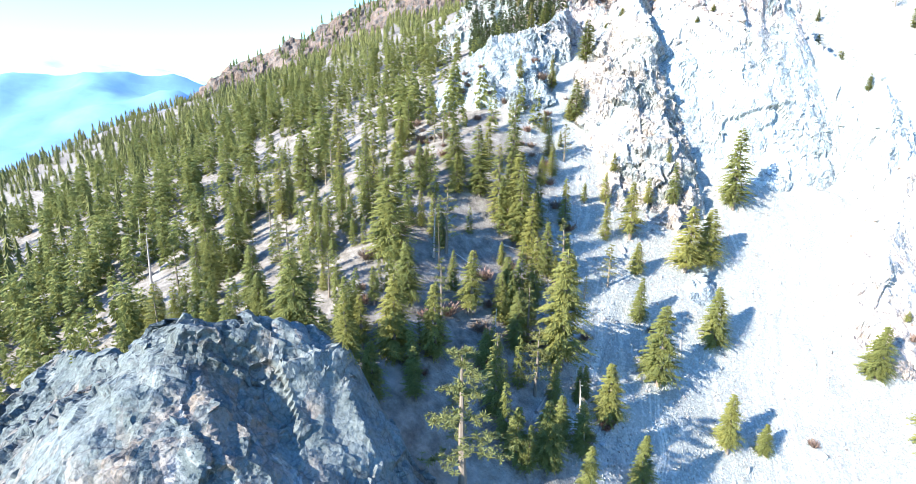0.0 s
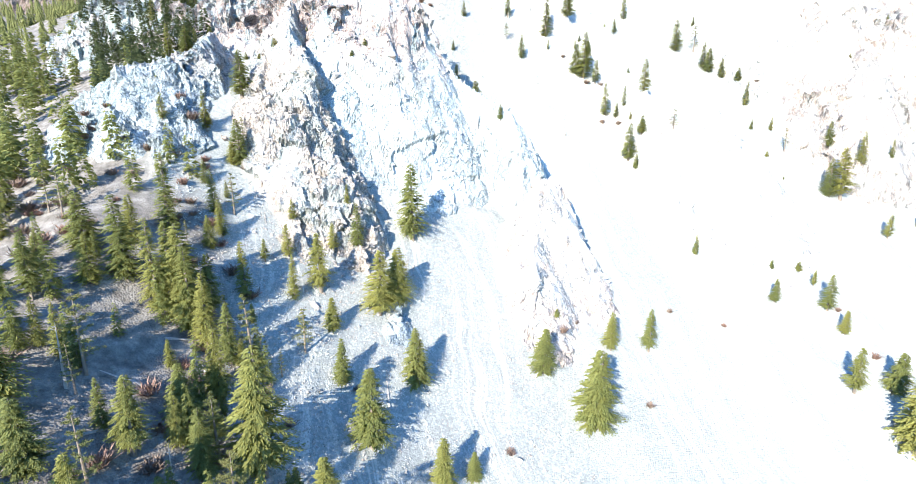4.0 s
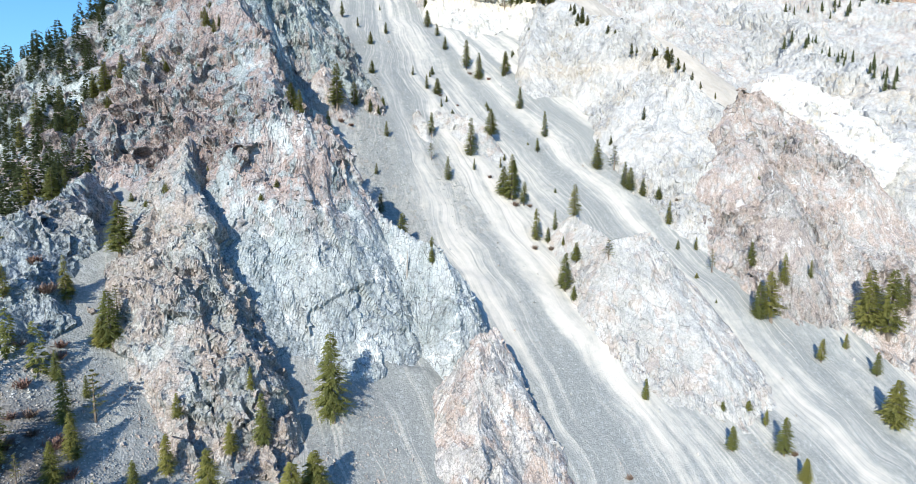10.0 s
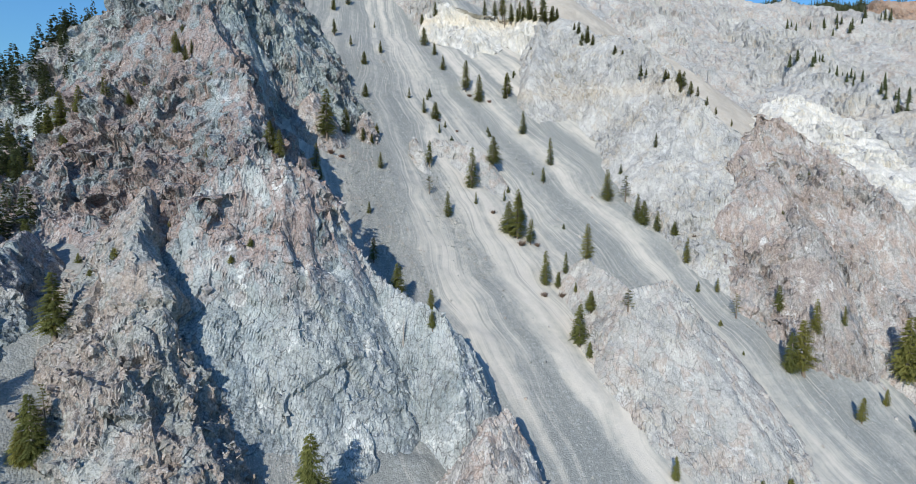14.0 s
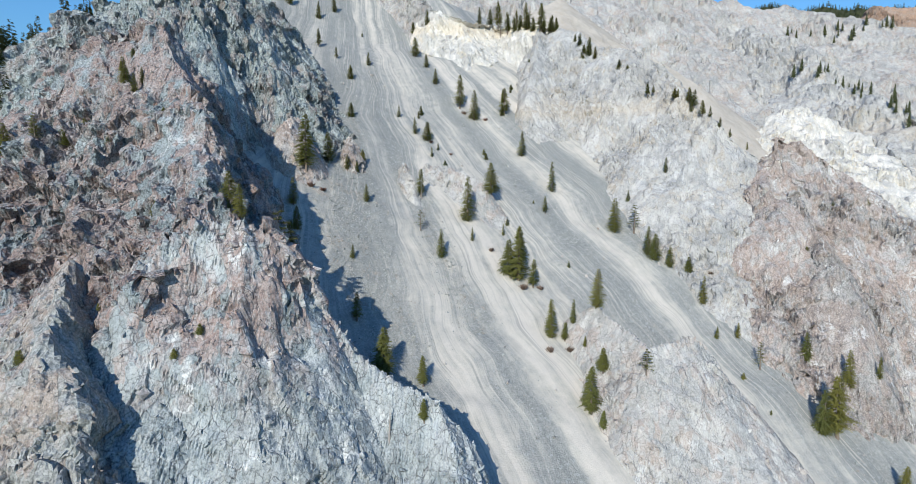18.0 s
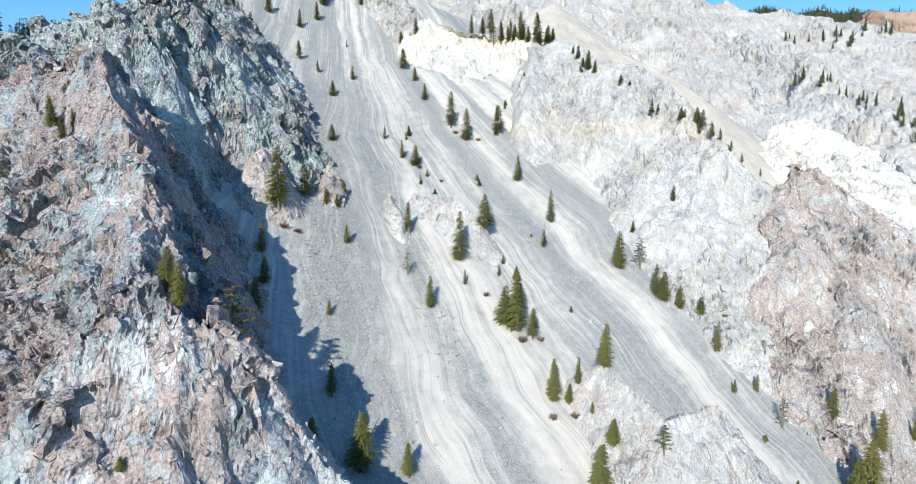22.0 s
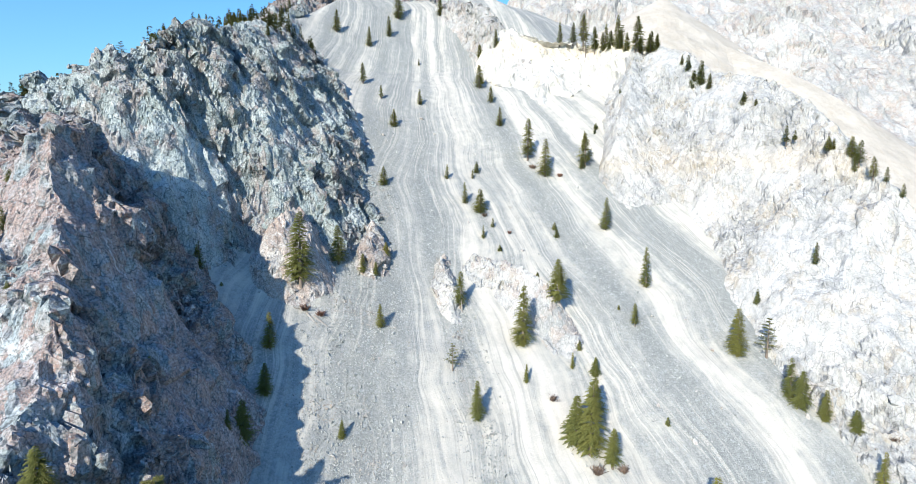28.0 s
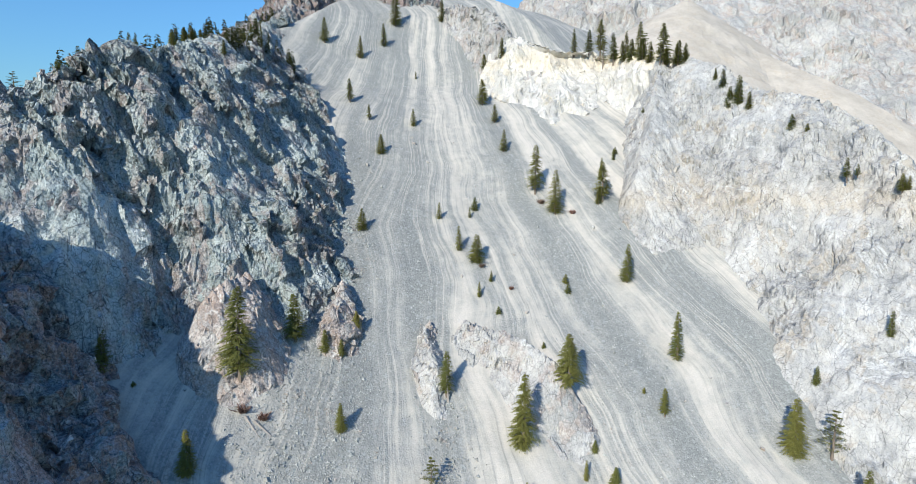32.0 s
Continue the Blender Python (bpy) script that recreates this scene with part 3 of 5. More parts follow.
def crag(name, crest, slopes, material, label, step=0.6, rough=1.0, seed=0, flute=0.0, reach=70, behind=30, even=None, blocks=0, gully=0.0, chips=0, category="cliff", fine=0.8, tall=1.0):
    """A rock body with broken faces, standing out of the ground."""
    c = np.array(crest, float)
    x0, x1 = c[:, 0].min() - min(reach / slopes[2], reach), c[:, 0].max() + reach / slopes[0]
    y0, y1 = c[:, 1].min() - reach / slopes[3], c[:, 1].max() + behind
    deep = step * fine
    xs, ys = np.arange(x0, x1, step), np.arange(y0, y1, deep)
    X, Y = [a.ravel() for a in np.meshgrid(xs, ys)]
    jag = np.stack([X, Y, 0 * X], 1)
    wx, wy = rough * 2.4 * layers(jag, 13, seed + 31, 4, 0.6), rough * 2.4 * layers(jag, 13, seed + 41, 4, 0.6)
    if even:
        firm = np.clip((hill(X, Y, crest, slopes) - 130) / 12, 0.35, 1)
        wx, wy = wx * firm, wy * firm
    Z = hill(X + wx, Y + wy, crest, slopes)
    keep = Z > ground_form(X, Y) - 3.0
    cols = len(xs)
    dzx = np.clip(np.gradient(Z.reshape(-1, cols), step, axis=1).ravel(), -3, 3)
    dzy = np.clip(np.gradient(Z.reshape(-1, cols), deep, axis=0).ravel(), -3, 3)
    N = np.stack([-dzx, -dzy, np.ones_like(Z)], 1)
    N /= np.linalg.norm(N, axis=1)[:, None]
    P = np.stack([X, Y, Z], 1)
    D = np.zeros(len(P))
    K = P[keep]
    lean = K + np.stack([0.3 * K[:, 2], -0.1 * K[:, 2], -0.12 * K[:, 0]], 1)
    calm = np.clip(0.7 + 0.8 * layers(K, 24, seed + 7, 3), 0.2, 1.3)
    if even:
        calm = calm * even(K)
    part = 0.0 if step < 1 else 2.6 * rough * facets(lean * (1, 1, 0.6), 45, seed + 3) + 1.6 * rough * facets(lean * (1, 1, 0.7), 19, seed + 4)
    part = part + rough * (1.9 * np.minimum(1, calm * 1.3) * facets(lean * (1, 1, 0.7 * tall), 11, seed) + calm * (1.8 * facets(lean * (1.0, 1.0, 0.9 * tall), 4.8, seed + 50) + 0.62 * facets(lean * (1, 1, 1.0 * tall), 2.4, seed + 90)))
    if step < 0.7:
        part += 0.16 * rough * np.clip(calm, 0.3, 1) * facets(lean * (1, 1, 1.0 * tall), 1.1, seed + 130)
    if flute:
        cut = np.abs(layers(lean * (1, 1, 0.16), 12 if step < 1 else 40, seed + 61, 4, 0.55))
        part += flute * np.minimum(1, calm) * (1 - 2.5 * cut)
        if step < 1:
            thin = np.abs(layers(lean * (1, 1, 0.13), 4.2, seed + 65, 3, 0.6))
            part += 0.45 * flute * np.minimum(1, calm) * (0.8 - 2.2 * thin)
    if gully:
        part += gully * (0.9 - 2.6 * np.abs(layers(K * (1, 1, 0.1), 30, seed + 71, 3, 0.5)))
    D[keep] = part
    P = P + N * D[:, None]
    ease = np.zeros(len(P))
    ease[keep] = np.clip(calm, 0, 1)
    ob = sheet(name, P, cols, material, keep, [("broken", "FLOAT", ease)])
    ob.data.shade_flat()
    SURFACES.append((x0, y0, step, deep, cols, np.where(keep, P[:, 2], -1e4)))
    rng = random.Random(seed)
    good = np.flatnonzero(Z > ground_form(X, Y) + 1.0)
    for _ in range(blocks):
        v = rng.choice(good)
        b = new("block", rng.choice(BLOCKS))
        size = rng.choice((0.5, 0.7, 0.9, 1.3)) * (1 if step < 0.5 else 1.6)
        b.matrix_world = Matrix.LocRotScale(Vector(P[v]) - Vector(N[v]) * 0.25 * size, Euler([rng.uniform(0, 6.28) for _ in range(3)]), (size * rng.uniform(0.8, 1.5), size, size * rng.uniform(0.6, 1.1)))
        b.material_slots[0].link = "OBJECT"
        b.material_slots[0].material = material
        b.parent = ob
    if chips:
        r = np.random.RandomState(seed + 5)
        soft = np.ones(len(P))
        soft[keep] = np.clip(calm, 0.3, 1)
        pick = good[r.rand(len(good)) < soft[good]]
        v = r.choice(pick, chips)
        size = 0.2 + 0.7 * r.rand(chips) ** 2.4 + (0.1 if step > 0.55 else 0)
        new_rock = broken_stones(name + "_chips", r, P[v] - N[v] * (0.35 * size)[:, None], size, material)
        rest = new("broken_rock", new_rock)
        rest.parent = ob
        tagged(rest, kind="stuff")
    return tagged(ob, label, category)


MAIN_CALM = lambda K: np.clip((K[:, 2] - 134 + 0.15 * (K[:, 0] - 70)) / 8, 0.32, 1.15)
crag("rock_cliff", [(96, 121, 104), (98, 126, 115), (98.5, 132, 123.5), (96, 136, 125), (90, 144, 131.5), (86, 151, 142), (80.5, 150.5, 150), (76, 148.5, 154), (71, 149.5, 156.5), (66, 152, 156), (60, 153.5, 153), (56, 154, 150)], (1.65, 0.6, 3.0, 2.6), SLAB, "fractured grey slab and rusty blocks above the scree", 0.4, 1.0, 0, 0.6, 75, 20, MAIN_CALM, 160, 0.0, 4500, fine=0.6)
crag("rock_cliff", [(76, 155, 157.5), (69.5, 160, 162), (71.5, 168, 166.5), (74, 176, 174), (75.5, 183, 179.5), (75.5, 191, 187.5), (75.5, 197, 195), (77, 202, 199), (79, 211, 200), (71, 224, 201), (67, 247, 208)], (2.05, 0.6, 1.08, 2.4), ROCK, "tall fractured grey and rusty brown cliff above the scree", 0.42, 1.05, 3, 0.6, 75, 20, MAIN_CALM, 160, 0.0, 4500, fine=0.7)
crag("rock_rib", [(51, 162, 150), (47, 151, 142), (47, 140, 128), (39, 130, 112)], (3.6, 1.0, 1.1, 1.5), RIBROCK, "steep grey and tan rock rib with deep dark clefts", 0.4, 0.68, 17, 0.7, 40, 30, None, 120, 0.0, 2600)
crag("rock_outcrop", [(101, 114, 106), (96, 114.5, 106), (92, 112, 101.5), (84, 101, 88)], (2.3, 1.4, 1.25, 1.6), BROWN, "rusty brown rock outcrop at the cliff foot", 0.38, 0.6, 29, 0.4, 40, 30, None, 60, 0.0, 1100)
crag("rock_outcrop", [(180, 118, 120), (176, 120, 122), (164, 126, 120), (171, 146, 127)], (1.4, 0.7, 1.3, 1.25), DUSTY, "pale grey rock outcrop standing in the scree", 0.45, 0.4, 37, 0.5, 50, 30, None, 60, 0.0, 1300)
crag("rock_cliff", [(297, 90, 142), (292, 106, 156), (286, 124, 172), (277.5, 136.5, 181)], (1.2, 1.8, 1.3, 1.6), BROWN, "reddish brown pyramid-shaped cliff with pale scars", 0.55, 0.85, 43, 0.8, 80, 30, None, 60, 2.0, 1200)
crag("rock_outcrop", [(250, 107, 137), (258, 116, 145), (268, 126, 159)], (1.2, 1.0, 1.7, 2.0), BROWN, "brown rock bulge below the reddish cliff", 0.6, 0.5, 51, 0.3, 50, 30, None, 20, 0.0, 500)
crag("rock_cliff", [(277, 140, 171), (272, 150, 181), (271, 160, 188), (274, 168, 193), (279, 180, 208), (286, 198, 220.5), (289, 235, 236), (292, 257, 250)], (1.0, 0.8, 1.35, 1.3), PALE, "pale grey banded cliff with tan layers", 0.6, 0.42, 59, 0.7, 75, 10, None, 40, 2.4, 900)
crag("rock_cliff", [(290, 256, 249), (291, 300, 258), (262, 305, 260), (256, 322, 265)], (1.0, 0.6, 1.75, 1.5), WHITE, "whitish eroded cliff wall below the summit ridge", 0.6, 0.4, 67, 1.0, 70, 30, None, 30, 3.0, 900)
crag("rock_cliff", [(256, 322, 265), (255, 330, 268), (261, 349, 281), (250, 390, 296)], (1.0, 0.6, 1.75, 1.5), DUSTY, "grey fractured cliff beside the summit chute", 0.6, 0.7, 68, 1.0, 70, 30, None, 30, 2.0, 900)
crag("rock_rib", [(286, 264, 248), (262, 248, 224), (240, 235, 200)], (0.95, 2.2, 2.0, 1.3), PALE, "pale grey rib dividing the eroded cliff", 0.6, 0.35, 69, 0.6, 60, 12, None, 20, 0.0, 500)
crag("rock_cliff", [(67, 247, 209), (78, 240, 214), (92, 238, 221), (101, 247, 227)], (2.8, 0.7, 0.9, 3.0), BLUE, "dark blue-grey fractured cliff with trees along its top", 0.42, 0.85, 73, 1.0, 75, 30, None, 160, 0.0, 3500, fine=0.6, tall=0.85)
crag("rock_cliff", [(101, 247, 227), (122, 273, 237), (138, 299, 243), (149, 335, 255), (167, 374, 276)], (1.02, 0.7, 0.9, 3.4), BLUE, "blue-grey stepped cliff shoulder beside the scree chute", 0.48, 0.85, 79, 1.0, 75, 30, None, 160, 0.0, 3000, fine=0.6, tall=0.85)
crag("rock_cliff", [(165, 375, 278), (190, 402, 305), (215, 412, 310), (250, 392, 300)], (1.0, 0.6, 1.0, 2.0), ROCK, "grey summit crags above the scree chute", 0.9, 1.2, 83, 1.0, 60)
crag("rock_ridge", [(-54, 64, 86), (-44, 60, 88), (-37, 55, 91.5), (-30, 50, 95), (-25, 46, 98.3), (-21, 49, 97.2), (-17, 51.5, 95.5), (-13, 50, 91.5), (-9, 46, 87)], (1.3, 1.9, 0.8, 0.75), SHADED_ROCK, "blue-grey jagged rock ridge at the forest edge", 0.3, 0.6, 89, 0.8, 35, 12, None, 80, 1.2, 900)
crag("rock_outcrop", [(114, 226, 180), (118, 228, 183), (122, 231, 183)], (1.6, 1.0, 1.8, 1.9), BROWN, "light brown knob of rock beside tall firs", 0.35, 0.5, 91, 0.2, 22, 10, None, 14, 0.0, 260)
crag("rock_outcrop", [(139, 227, 174), (142, 231, 177), (144, 236, 178)], (1.7, 1.0, 1.7, 1.7), BROWN, "small reddish grey outcrop in the scree", 0.35, 0.45, 93, 0.2, 20, 8, None, 14, 0.0, 260)
crag("rock_outcrop", [(154, 211, 160), (158, 219, 167), (161, 224, 169)], (2.0, 1.0, 1.3, 1.5), DUSTY, "pale narrow rock fin in the scree", 0.35, 0.45, 95, 0.2, 22, 8, None, 14, 0.0, 260)
crag("rock_outcrop", [(181, 204, 162), (177, 210, 165.5), (169, 221, 168)], (1.7, 0.9, 1.0, 1.2), DUSTY, "low pale rock step below the chute", 0.4, 0.45, 97, 0.2, 22, 8, None, 14, 0.0, 260)
def standing(x, y, up):
    return x, y, float(ground_form(np.array([x * 1.0]), np.array([y * 1.0]))[0]) + up


crag("rock_outcrop", [standing(18, 158, 2), standing(22, 166, 7), standing(27, 178, 7), standing(24, 190, 4)], (1.6, 0.8, 1.2, 1.7), ROCK, "grey and rusty broken crag beside the scree gully", 0.45, 0.7, 101, 0.5, 30, 12, None, 30, 0.0, 700)
crag("rock_outcrop", [(3, 152, 128), (9, 150, 133), (17, 153, 135), (26, 160, 138), (33, 170, 142)], (1.4, 0.6, 1.3, 1.6), ROCK, "pale broken crag standing among the upper firs", 0.45, 0.7, 107, 0.5, 30, 12, None, 30, 0.0, 700)
crag("rock_outcrop", [standing(14, 138, 1), standing(18, 143, 5), standing(21, 149, 3)], (1.6, 1.0, 1.3, 1.7), ROCK, "low broken crag among dark firs", 0.4, 0.6, 103, 0.4, 22, 8, None, 20, 0.0, 350)
crag("rock_outcrop", [(47, 101, 84), (49, 102, 85), (50, 103, 85)], (1.8, 1.2, 1.6, 1.6), ROCK, "lone grey boulder outcrop among firs", 0.25, 0.35, 99, 0.0, 9, 5, None, 6, 0.0, 60)
crag("scree_fan", [(440, 369, 321), (440, 325, 280), (440, 268, 249), (440, 246, 233)], (0.5, 0.6, 0.55, 0.9), SAND, "smooth beige scree fan below the far wall", 4.0, 0.1, 21, 0.5, 160, 20, category="scree")
crag("rock_cliff", [(464, 166, 186), (470, 154, 186), (478, 130, 172), (485, 108, 150)], (1.0, 1.0, 1.1, 1.2), ROCK, "distant blue-grey rock peak below the white cliff", 1.2, 0.7, 25, 0.8, 80, 20)
crag("rock_cliff", [(500, 338, 300), (509, 323, 311), (515, 306, 300)], (1.0, 1.0, 1.5, 1.5), DUSTY, "grey rock tower at the foot of the far wall", 1.5, 0.8, 27, 0.8, 60, 20)
crag("rock_cliff", [(930, 270, 370), (951, 245, 389), (962, 225, 386), (975, 190, 384)], (0.8, 0.8, 0.9, 0.9), RUST, "distant rusty rock knob on the skyline", 2.5, 1.0, 28, 2.0, 80, 40)
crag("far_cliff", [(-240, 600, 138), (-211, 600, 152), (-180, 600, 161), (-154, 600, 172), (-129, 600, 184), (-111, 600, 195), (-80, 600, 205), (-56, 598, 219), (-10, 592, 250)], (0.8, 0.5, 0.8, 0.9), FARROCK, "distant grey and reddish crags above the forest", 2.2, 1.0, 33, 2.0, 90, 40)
crag("far_cliff", [(500, 110, 200), (528, 158, 222), (545, 190, 244), (600, 230, 285), (640, 300, 320)], (0.6, 0.6, 0.9, 0.9), PALE, "far pale eroded cliff across the valley", 2.1, 0.8, 5, 5.0, 130, 40)
crag("rock_cliff", [(432, 222, 196), (446, 213, 198), (466, 200, 206), (486, 188, 214)], (0.9, 1.0, 0.6, 0.7), WHITE, "far white chalky slide scar", 1.3, 0.8, 35, 1.8, 60, 20, None, 0, 2.5)
crag("far_cliff", [(400, 480, 345), (480, 490, 405), (600, 430, 405), (720, 385, 385), (780, 300, 366), (800, 230, 346), (800, 170, 320)], (0.6, 0.6, 0.8, 0.85), DUSTY, "far pale grey mountain wall", 3.4, 0.75, 15, 6.0, 200, 60)


# ---- trees ----


def surface(x, y):
    """Top of ground or rock at one place."""
    z = float(ground_height([x], [y])[0])
    for x0, y0, step, deep, cols, Z in SURFACES:
        i, j = int(round((x - x0) / step)), int(round((y - y0) / deep))
        if 0 <= i < cols and 0 <= j < len(Z) // cols:
            z = max(z, float(Z[j * cols + i]))
    return z


def mesh_of(name, verts, faces, material):
    me = bpy.data.meshes.new(name)
    me.from_pydata(verts, [], faces)
    me.materials.append(material)
    return me


def trunk_mesh(rng, height, radius, sides=7, lean=0.02, material=BARK):
    verts, faces, rings = [], [], 7
    ox = oy = 0.0
    for r in range(rings + 1):
        f = r / rings
        ox, oy = ox + rng.uniform(-lean, lean) * height / rings, oy + rng.uniform(-lean, lean) * height / rings
        rad = radius * (1 - f) ** 0.8 * (1.25 if r == 0 else 1) + 0.012
        z = -1.2 if r == 0 else f * height
        for s in range(sides):
            a = 2 * math.pi * s / sides
            verts.append((ox + rad * math.cos(a), oy + rad * math.sin(a), z))
    for r in range(rings):
        for s in range(sides):
            a, b = r * sides + s, r * sides + (s + 1) % sides
            faces.append((a, b, b + sides, a + sides))
    return mesh_of("trunk", verts, faces, material)


def spray(verts, faces, rng, base, az, length, droop, twigs, width):
    """A drooping branch as a fan of narrow needle sprays on both sides."""
    ca, sa = math.cos(az), math.sin(az)
    for k in range(twigs):
        f = (k + rng.uniform(0.2, 0.9)) / twigs
        r = length * (0.12 + 0.88 * f)
        z = base[2] - droop * length * f * f + 0.10 * length * f
        side = 1 if k % 2 else -1
        ta = az + side * rng.uniform(0.35, 1.0) * (1 - 0.5 * f)
        tl = width * (1.15 - 0.7 * f) * rng.uniform(0.7, 1.25)
        bx, by = base[0] + ca * r, base[1] + sa * r
        dx, dy = math.cos(ta), math.sin(ta)
        tip = (bx + dx * tl, by + dy * tl, z - tl * rng.uniform(0.15, 0.5))
        hw = tl * rng.uniform(0.17, 0.3)
        mid = (bx + dx * tl * 0.5, by + dy * tl * 0.5, z + rng.uniform(-0.05, 0.08) * tl)
        n = len(verts)
        verts += [(bx, by, z), (mid[0] - dy * hw, mid[1] + dx * hw, mid[2] - hw * 0.4), tip, (mid[0] + dy * hw, mid[1] - dx * hw, mid[2] + hw * 0.4)]
        faces.append((n, n + 1, n + 2, n + 3))


def fir_crown(rng, height, spread_r, bare=0.1, whorls=26, per=6, twigs=7, ragged=0.3, fine=1.0):
    verts, faces = [], []
    for w in range(whorls):
        f = bare + (1 - bare) * (w / whorls) ** 1.02
        z = f * height
        reach = spread_r * ((1 - f) / (1 - bare)) ** 0.78 * min(1, 0.55 + 3 * (f - bare)) + 0.02 * height
        for b in range(per if f < 0.85 else per - 2):
            if rng.random() < ragged * 0.45:
                continue
            L = reach * rng.uniform(1 - ragged, 1.12)
            spray(verts, faces, rng, (0, 0, z + rng.uniform(-0.5, 0.5) * height / whorls), rng.uniform(0, 2 * math.pi), L, rng.uniform(0.15, 0.5), max(4, int(twigs * (0.5 + 0.5 * L / spread_r))), (0.22 * spread_r + 0.2 * L) * fine)
    n = len(verts)
    verts += [(0.05, 0, height * 0.95), (-0.03, 0.05, height * 0.95), (-0.03, -0.05, height * 0.95), (0, 0, height * 1.02)]
    faces += [(n, n + 1, n + 3), (n + 1, n + 2, n + 3), (n + 2, n, n + 3)]
    return mesh_of("crown", verts, faces, NEEDLES)


def pine_crown(rng, height, spread_r, bare=0.25, limbs=24):
    """Open pine: flat layers of needle tufts along rising limbs, with gaps between them."""
    verts, faces = [], []
    for c in range(limbs):
        f = bare + (1 - bare) * (c + rng.uniform(0, 1)) / limbs
        az = c * 2.4 + rng.uniform(-0.5, 0.5)
        reach = spread_r * (1 - ((f - bare) / (1 - bare)) ** 1.8 * 0.8) * rng.uniform(0.6, 1.15)
        dx, dy, rise = math.cos(az), math.sin(az), rng.uniform(-0.05, 0.25)
        n = len(verts)
        verts += [(0, 0, f * height - 0.06), (0.05 * dy, -0.05 * dx, f * height + 0.06), (dx * reach, dy * reach, f * height + rise * reach)]
        faces.append((n, n + 1, n + 2))
        for k in range(14):
            q = 0.25 + 0.75 * (k + rng.random()) / 14
            side = rng.uniform(-0.32, 0.32) * reach * (1.2 - 0.5 * q)
            o = Vector((dx * reach * q - dy * side, dy * reach * q + dx * side, f * height + rise * reach * q + rng.uniform(-0.06, 0.06)))
            size = (0.08 * spread_r + 0.06) * rng.uniform(0.7, 1.3)
            for _ in range(16):
                d = Vector((rng.gauss(0, 1), rng.gauss(0, 1), rng.gauss(0.25, 0.5))).normalized() * size * rng.uniform(0.6, 1.1)
                w = d.cross(Vector((rng.gauss(0, 0.5), rng.gauss(0, 0.5), 1))).normalized() * size * 0.11
                n = len(verts)
                verts += [tuple(o), tuple(o + d * 0.6 + w), tuple(o + d * 1.15), tuple(o + d * 0.6 - w)]
                faces.append((n, n + 1, n + 2, n + 3))
    return mesh_of("crown", verts, faces, PINE_NEEDLES)


def tree_model(name, label, seed, crown, trunk_r, height):
    rng = random.Random(seed)
    root = new(name)
    root.empty_display_size = 0.2
    t = new("trunk", trunk_mesh(rng, height, trunk_r))
    c = new("crown", crown(rng))
    t.parent = c.parent = root
    return tagged(root, label, "tree")


FIRS = [tree_model("fir_tree", "dark green fir with drooping branches on the stony slope", 11 + k, (lambda rng, r=r, b=b, g=g: fir_crown(rng, 10, r, b, 42, 9, 15, g, 0.56)), 0.19, 10) for k, (r, b, g) in enumerate([(1.75, 0.06, 0.3), (2.1, 0.1, 0.4), (1.45, 0.04, 0.25), (1.9, 0.16, 0.5), (2.5, 0.05, 0.35)])]
PINES = [tree_model("pine_tree", "open yellow-green pine with a bare lower trunk", 31 + k, (lambda rng, r=r: pine_crown(rng, 10, r)), 0.2, 10) for k, r in enumerate([1.7, 2.1])]
BUSH = [tree_model("young_fir", "small bushy yellow-green fir on the slope", 51 + k, (lambda rng, r=r: fir_crown(rng, 10, r, 0.0, 22, 10, 13, 0.35, 0.56)), 0.2, 10) for k, r in enumerate([3.4, 4.4])]
MODELS = FIRS + PINES + BUSH
for m in MODELS:
    m["used"] = 0


def plant(model, x, y, h, turn, wide=1.0, group="trees on the slope"):
    s = h / 10
    m = Matrix.LocRotScale((x, y, surface(x, y) - 0.05 * h * 0.3), Euler((random.uniform(-0.03, 0.03), random.uniform(-0.03, 0.03), turn)), None)
    if model["used"]:
        ob = copy_thing(model, m)
    else:
        ob, model["used"] = model, 1
        ob.matrix_basis = m
    ob.scale = (s * wide, s * wide, s)
    return tagged(ob, group=group)


def stand(group, spots):
    for k, (x, y, h) in enumerate(spots):
        if h < 3:
            model = BUSH[k % 2]
        elif k % 9 == 5 and 6 < h < 13:
            model = PINES[k % 2]
        else:
            model = random.choice(FIRS)
        plant(model, x, y, h, random.uniform(0, 6.28), random.uniform(1.15, 1.5), group)


stand("trees on the cliff", [(106.9, 171.4, 7.4), (96.9, 132.8, 4.5), (85.6, 183.3, 3.4), (96.3, 187.4, 4.1), (33.3, 149.2, 11.0), (49.7, 195.8, 6.9), (45.4, 203.0, 7.7), (42.4, 212.9, 8.8), (40.9, 222.6, 4.6), (66.1, 197.9, 6.1), (54.7, 198.3, 2.6), (39.0, 153.4, 1.2), (42.6, 151.1, 1.6), (31.9, 174.0, 4.9), (97.8, 222.3, 7.2), (108.0, 206.3, 7.9), (99.1, 190.1, 8.4), (74.2, 160.5, 7.0), (105.0, 157.5, 12.1), (97.6, 162.7, 6.5), (69.0, 195.2, 3.5), (58.3, 197.0, 2.5), (54.4, 195.4, 2.7), (70.2, 184.7, 1.1), (63.5, 166.7, 1.7), (64.1, 147.1, 1.7), (52.6, 157.5, 1.1), (60.1, 146.3, 1.5), (62.2, 119.8, 18.4), (28.9, 136.8, 10.1)])
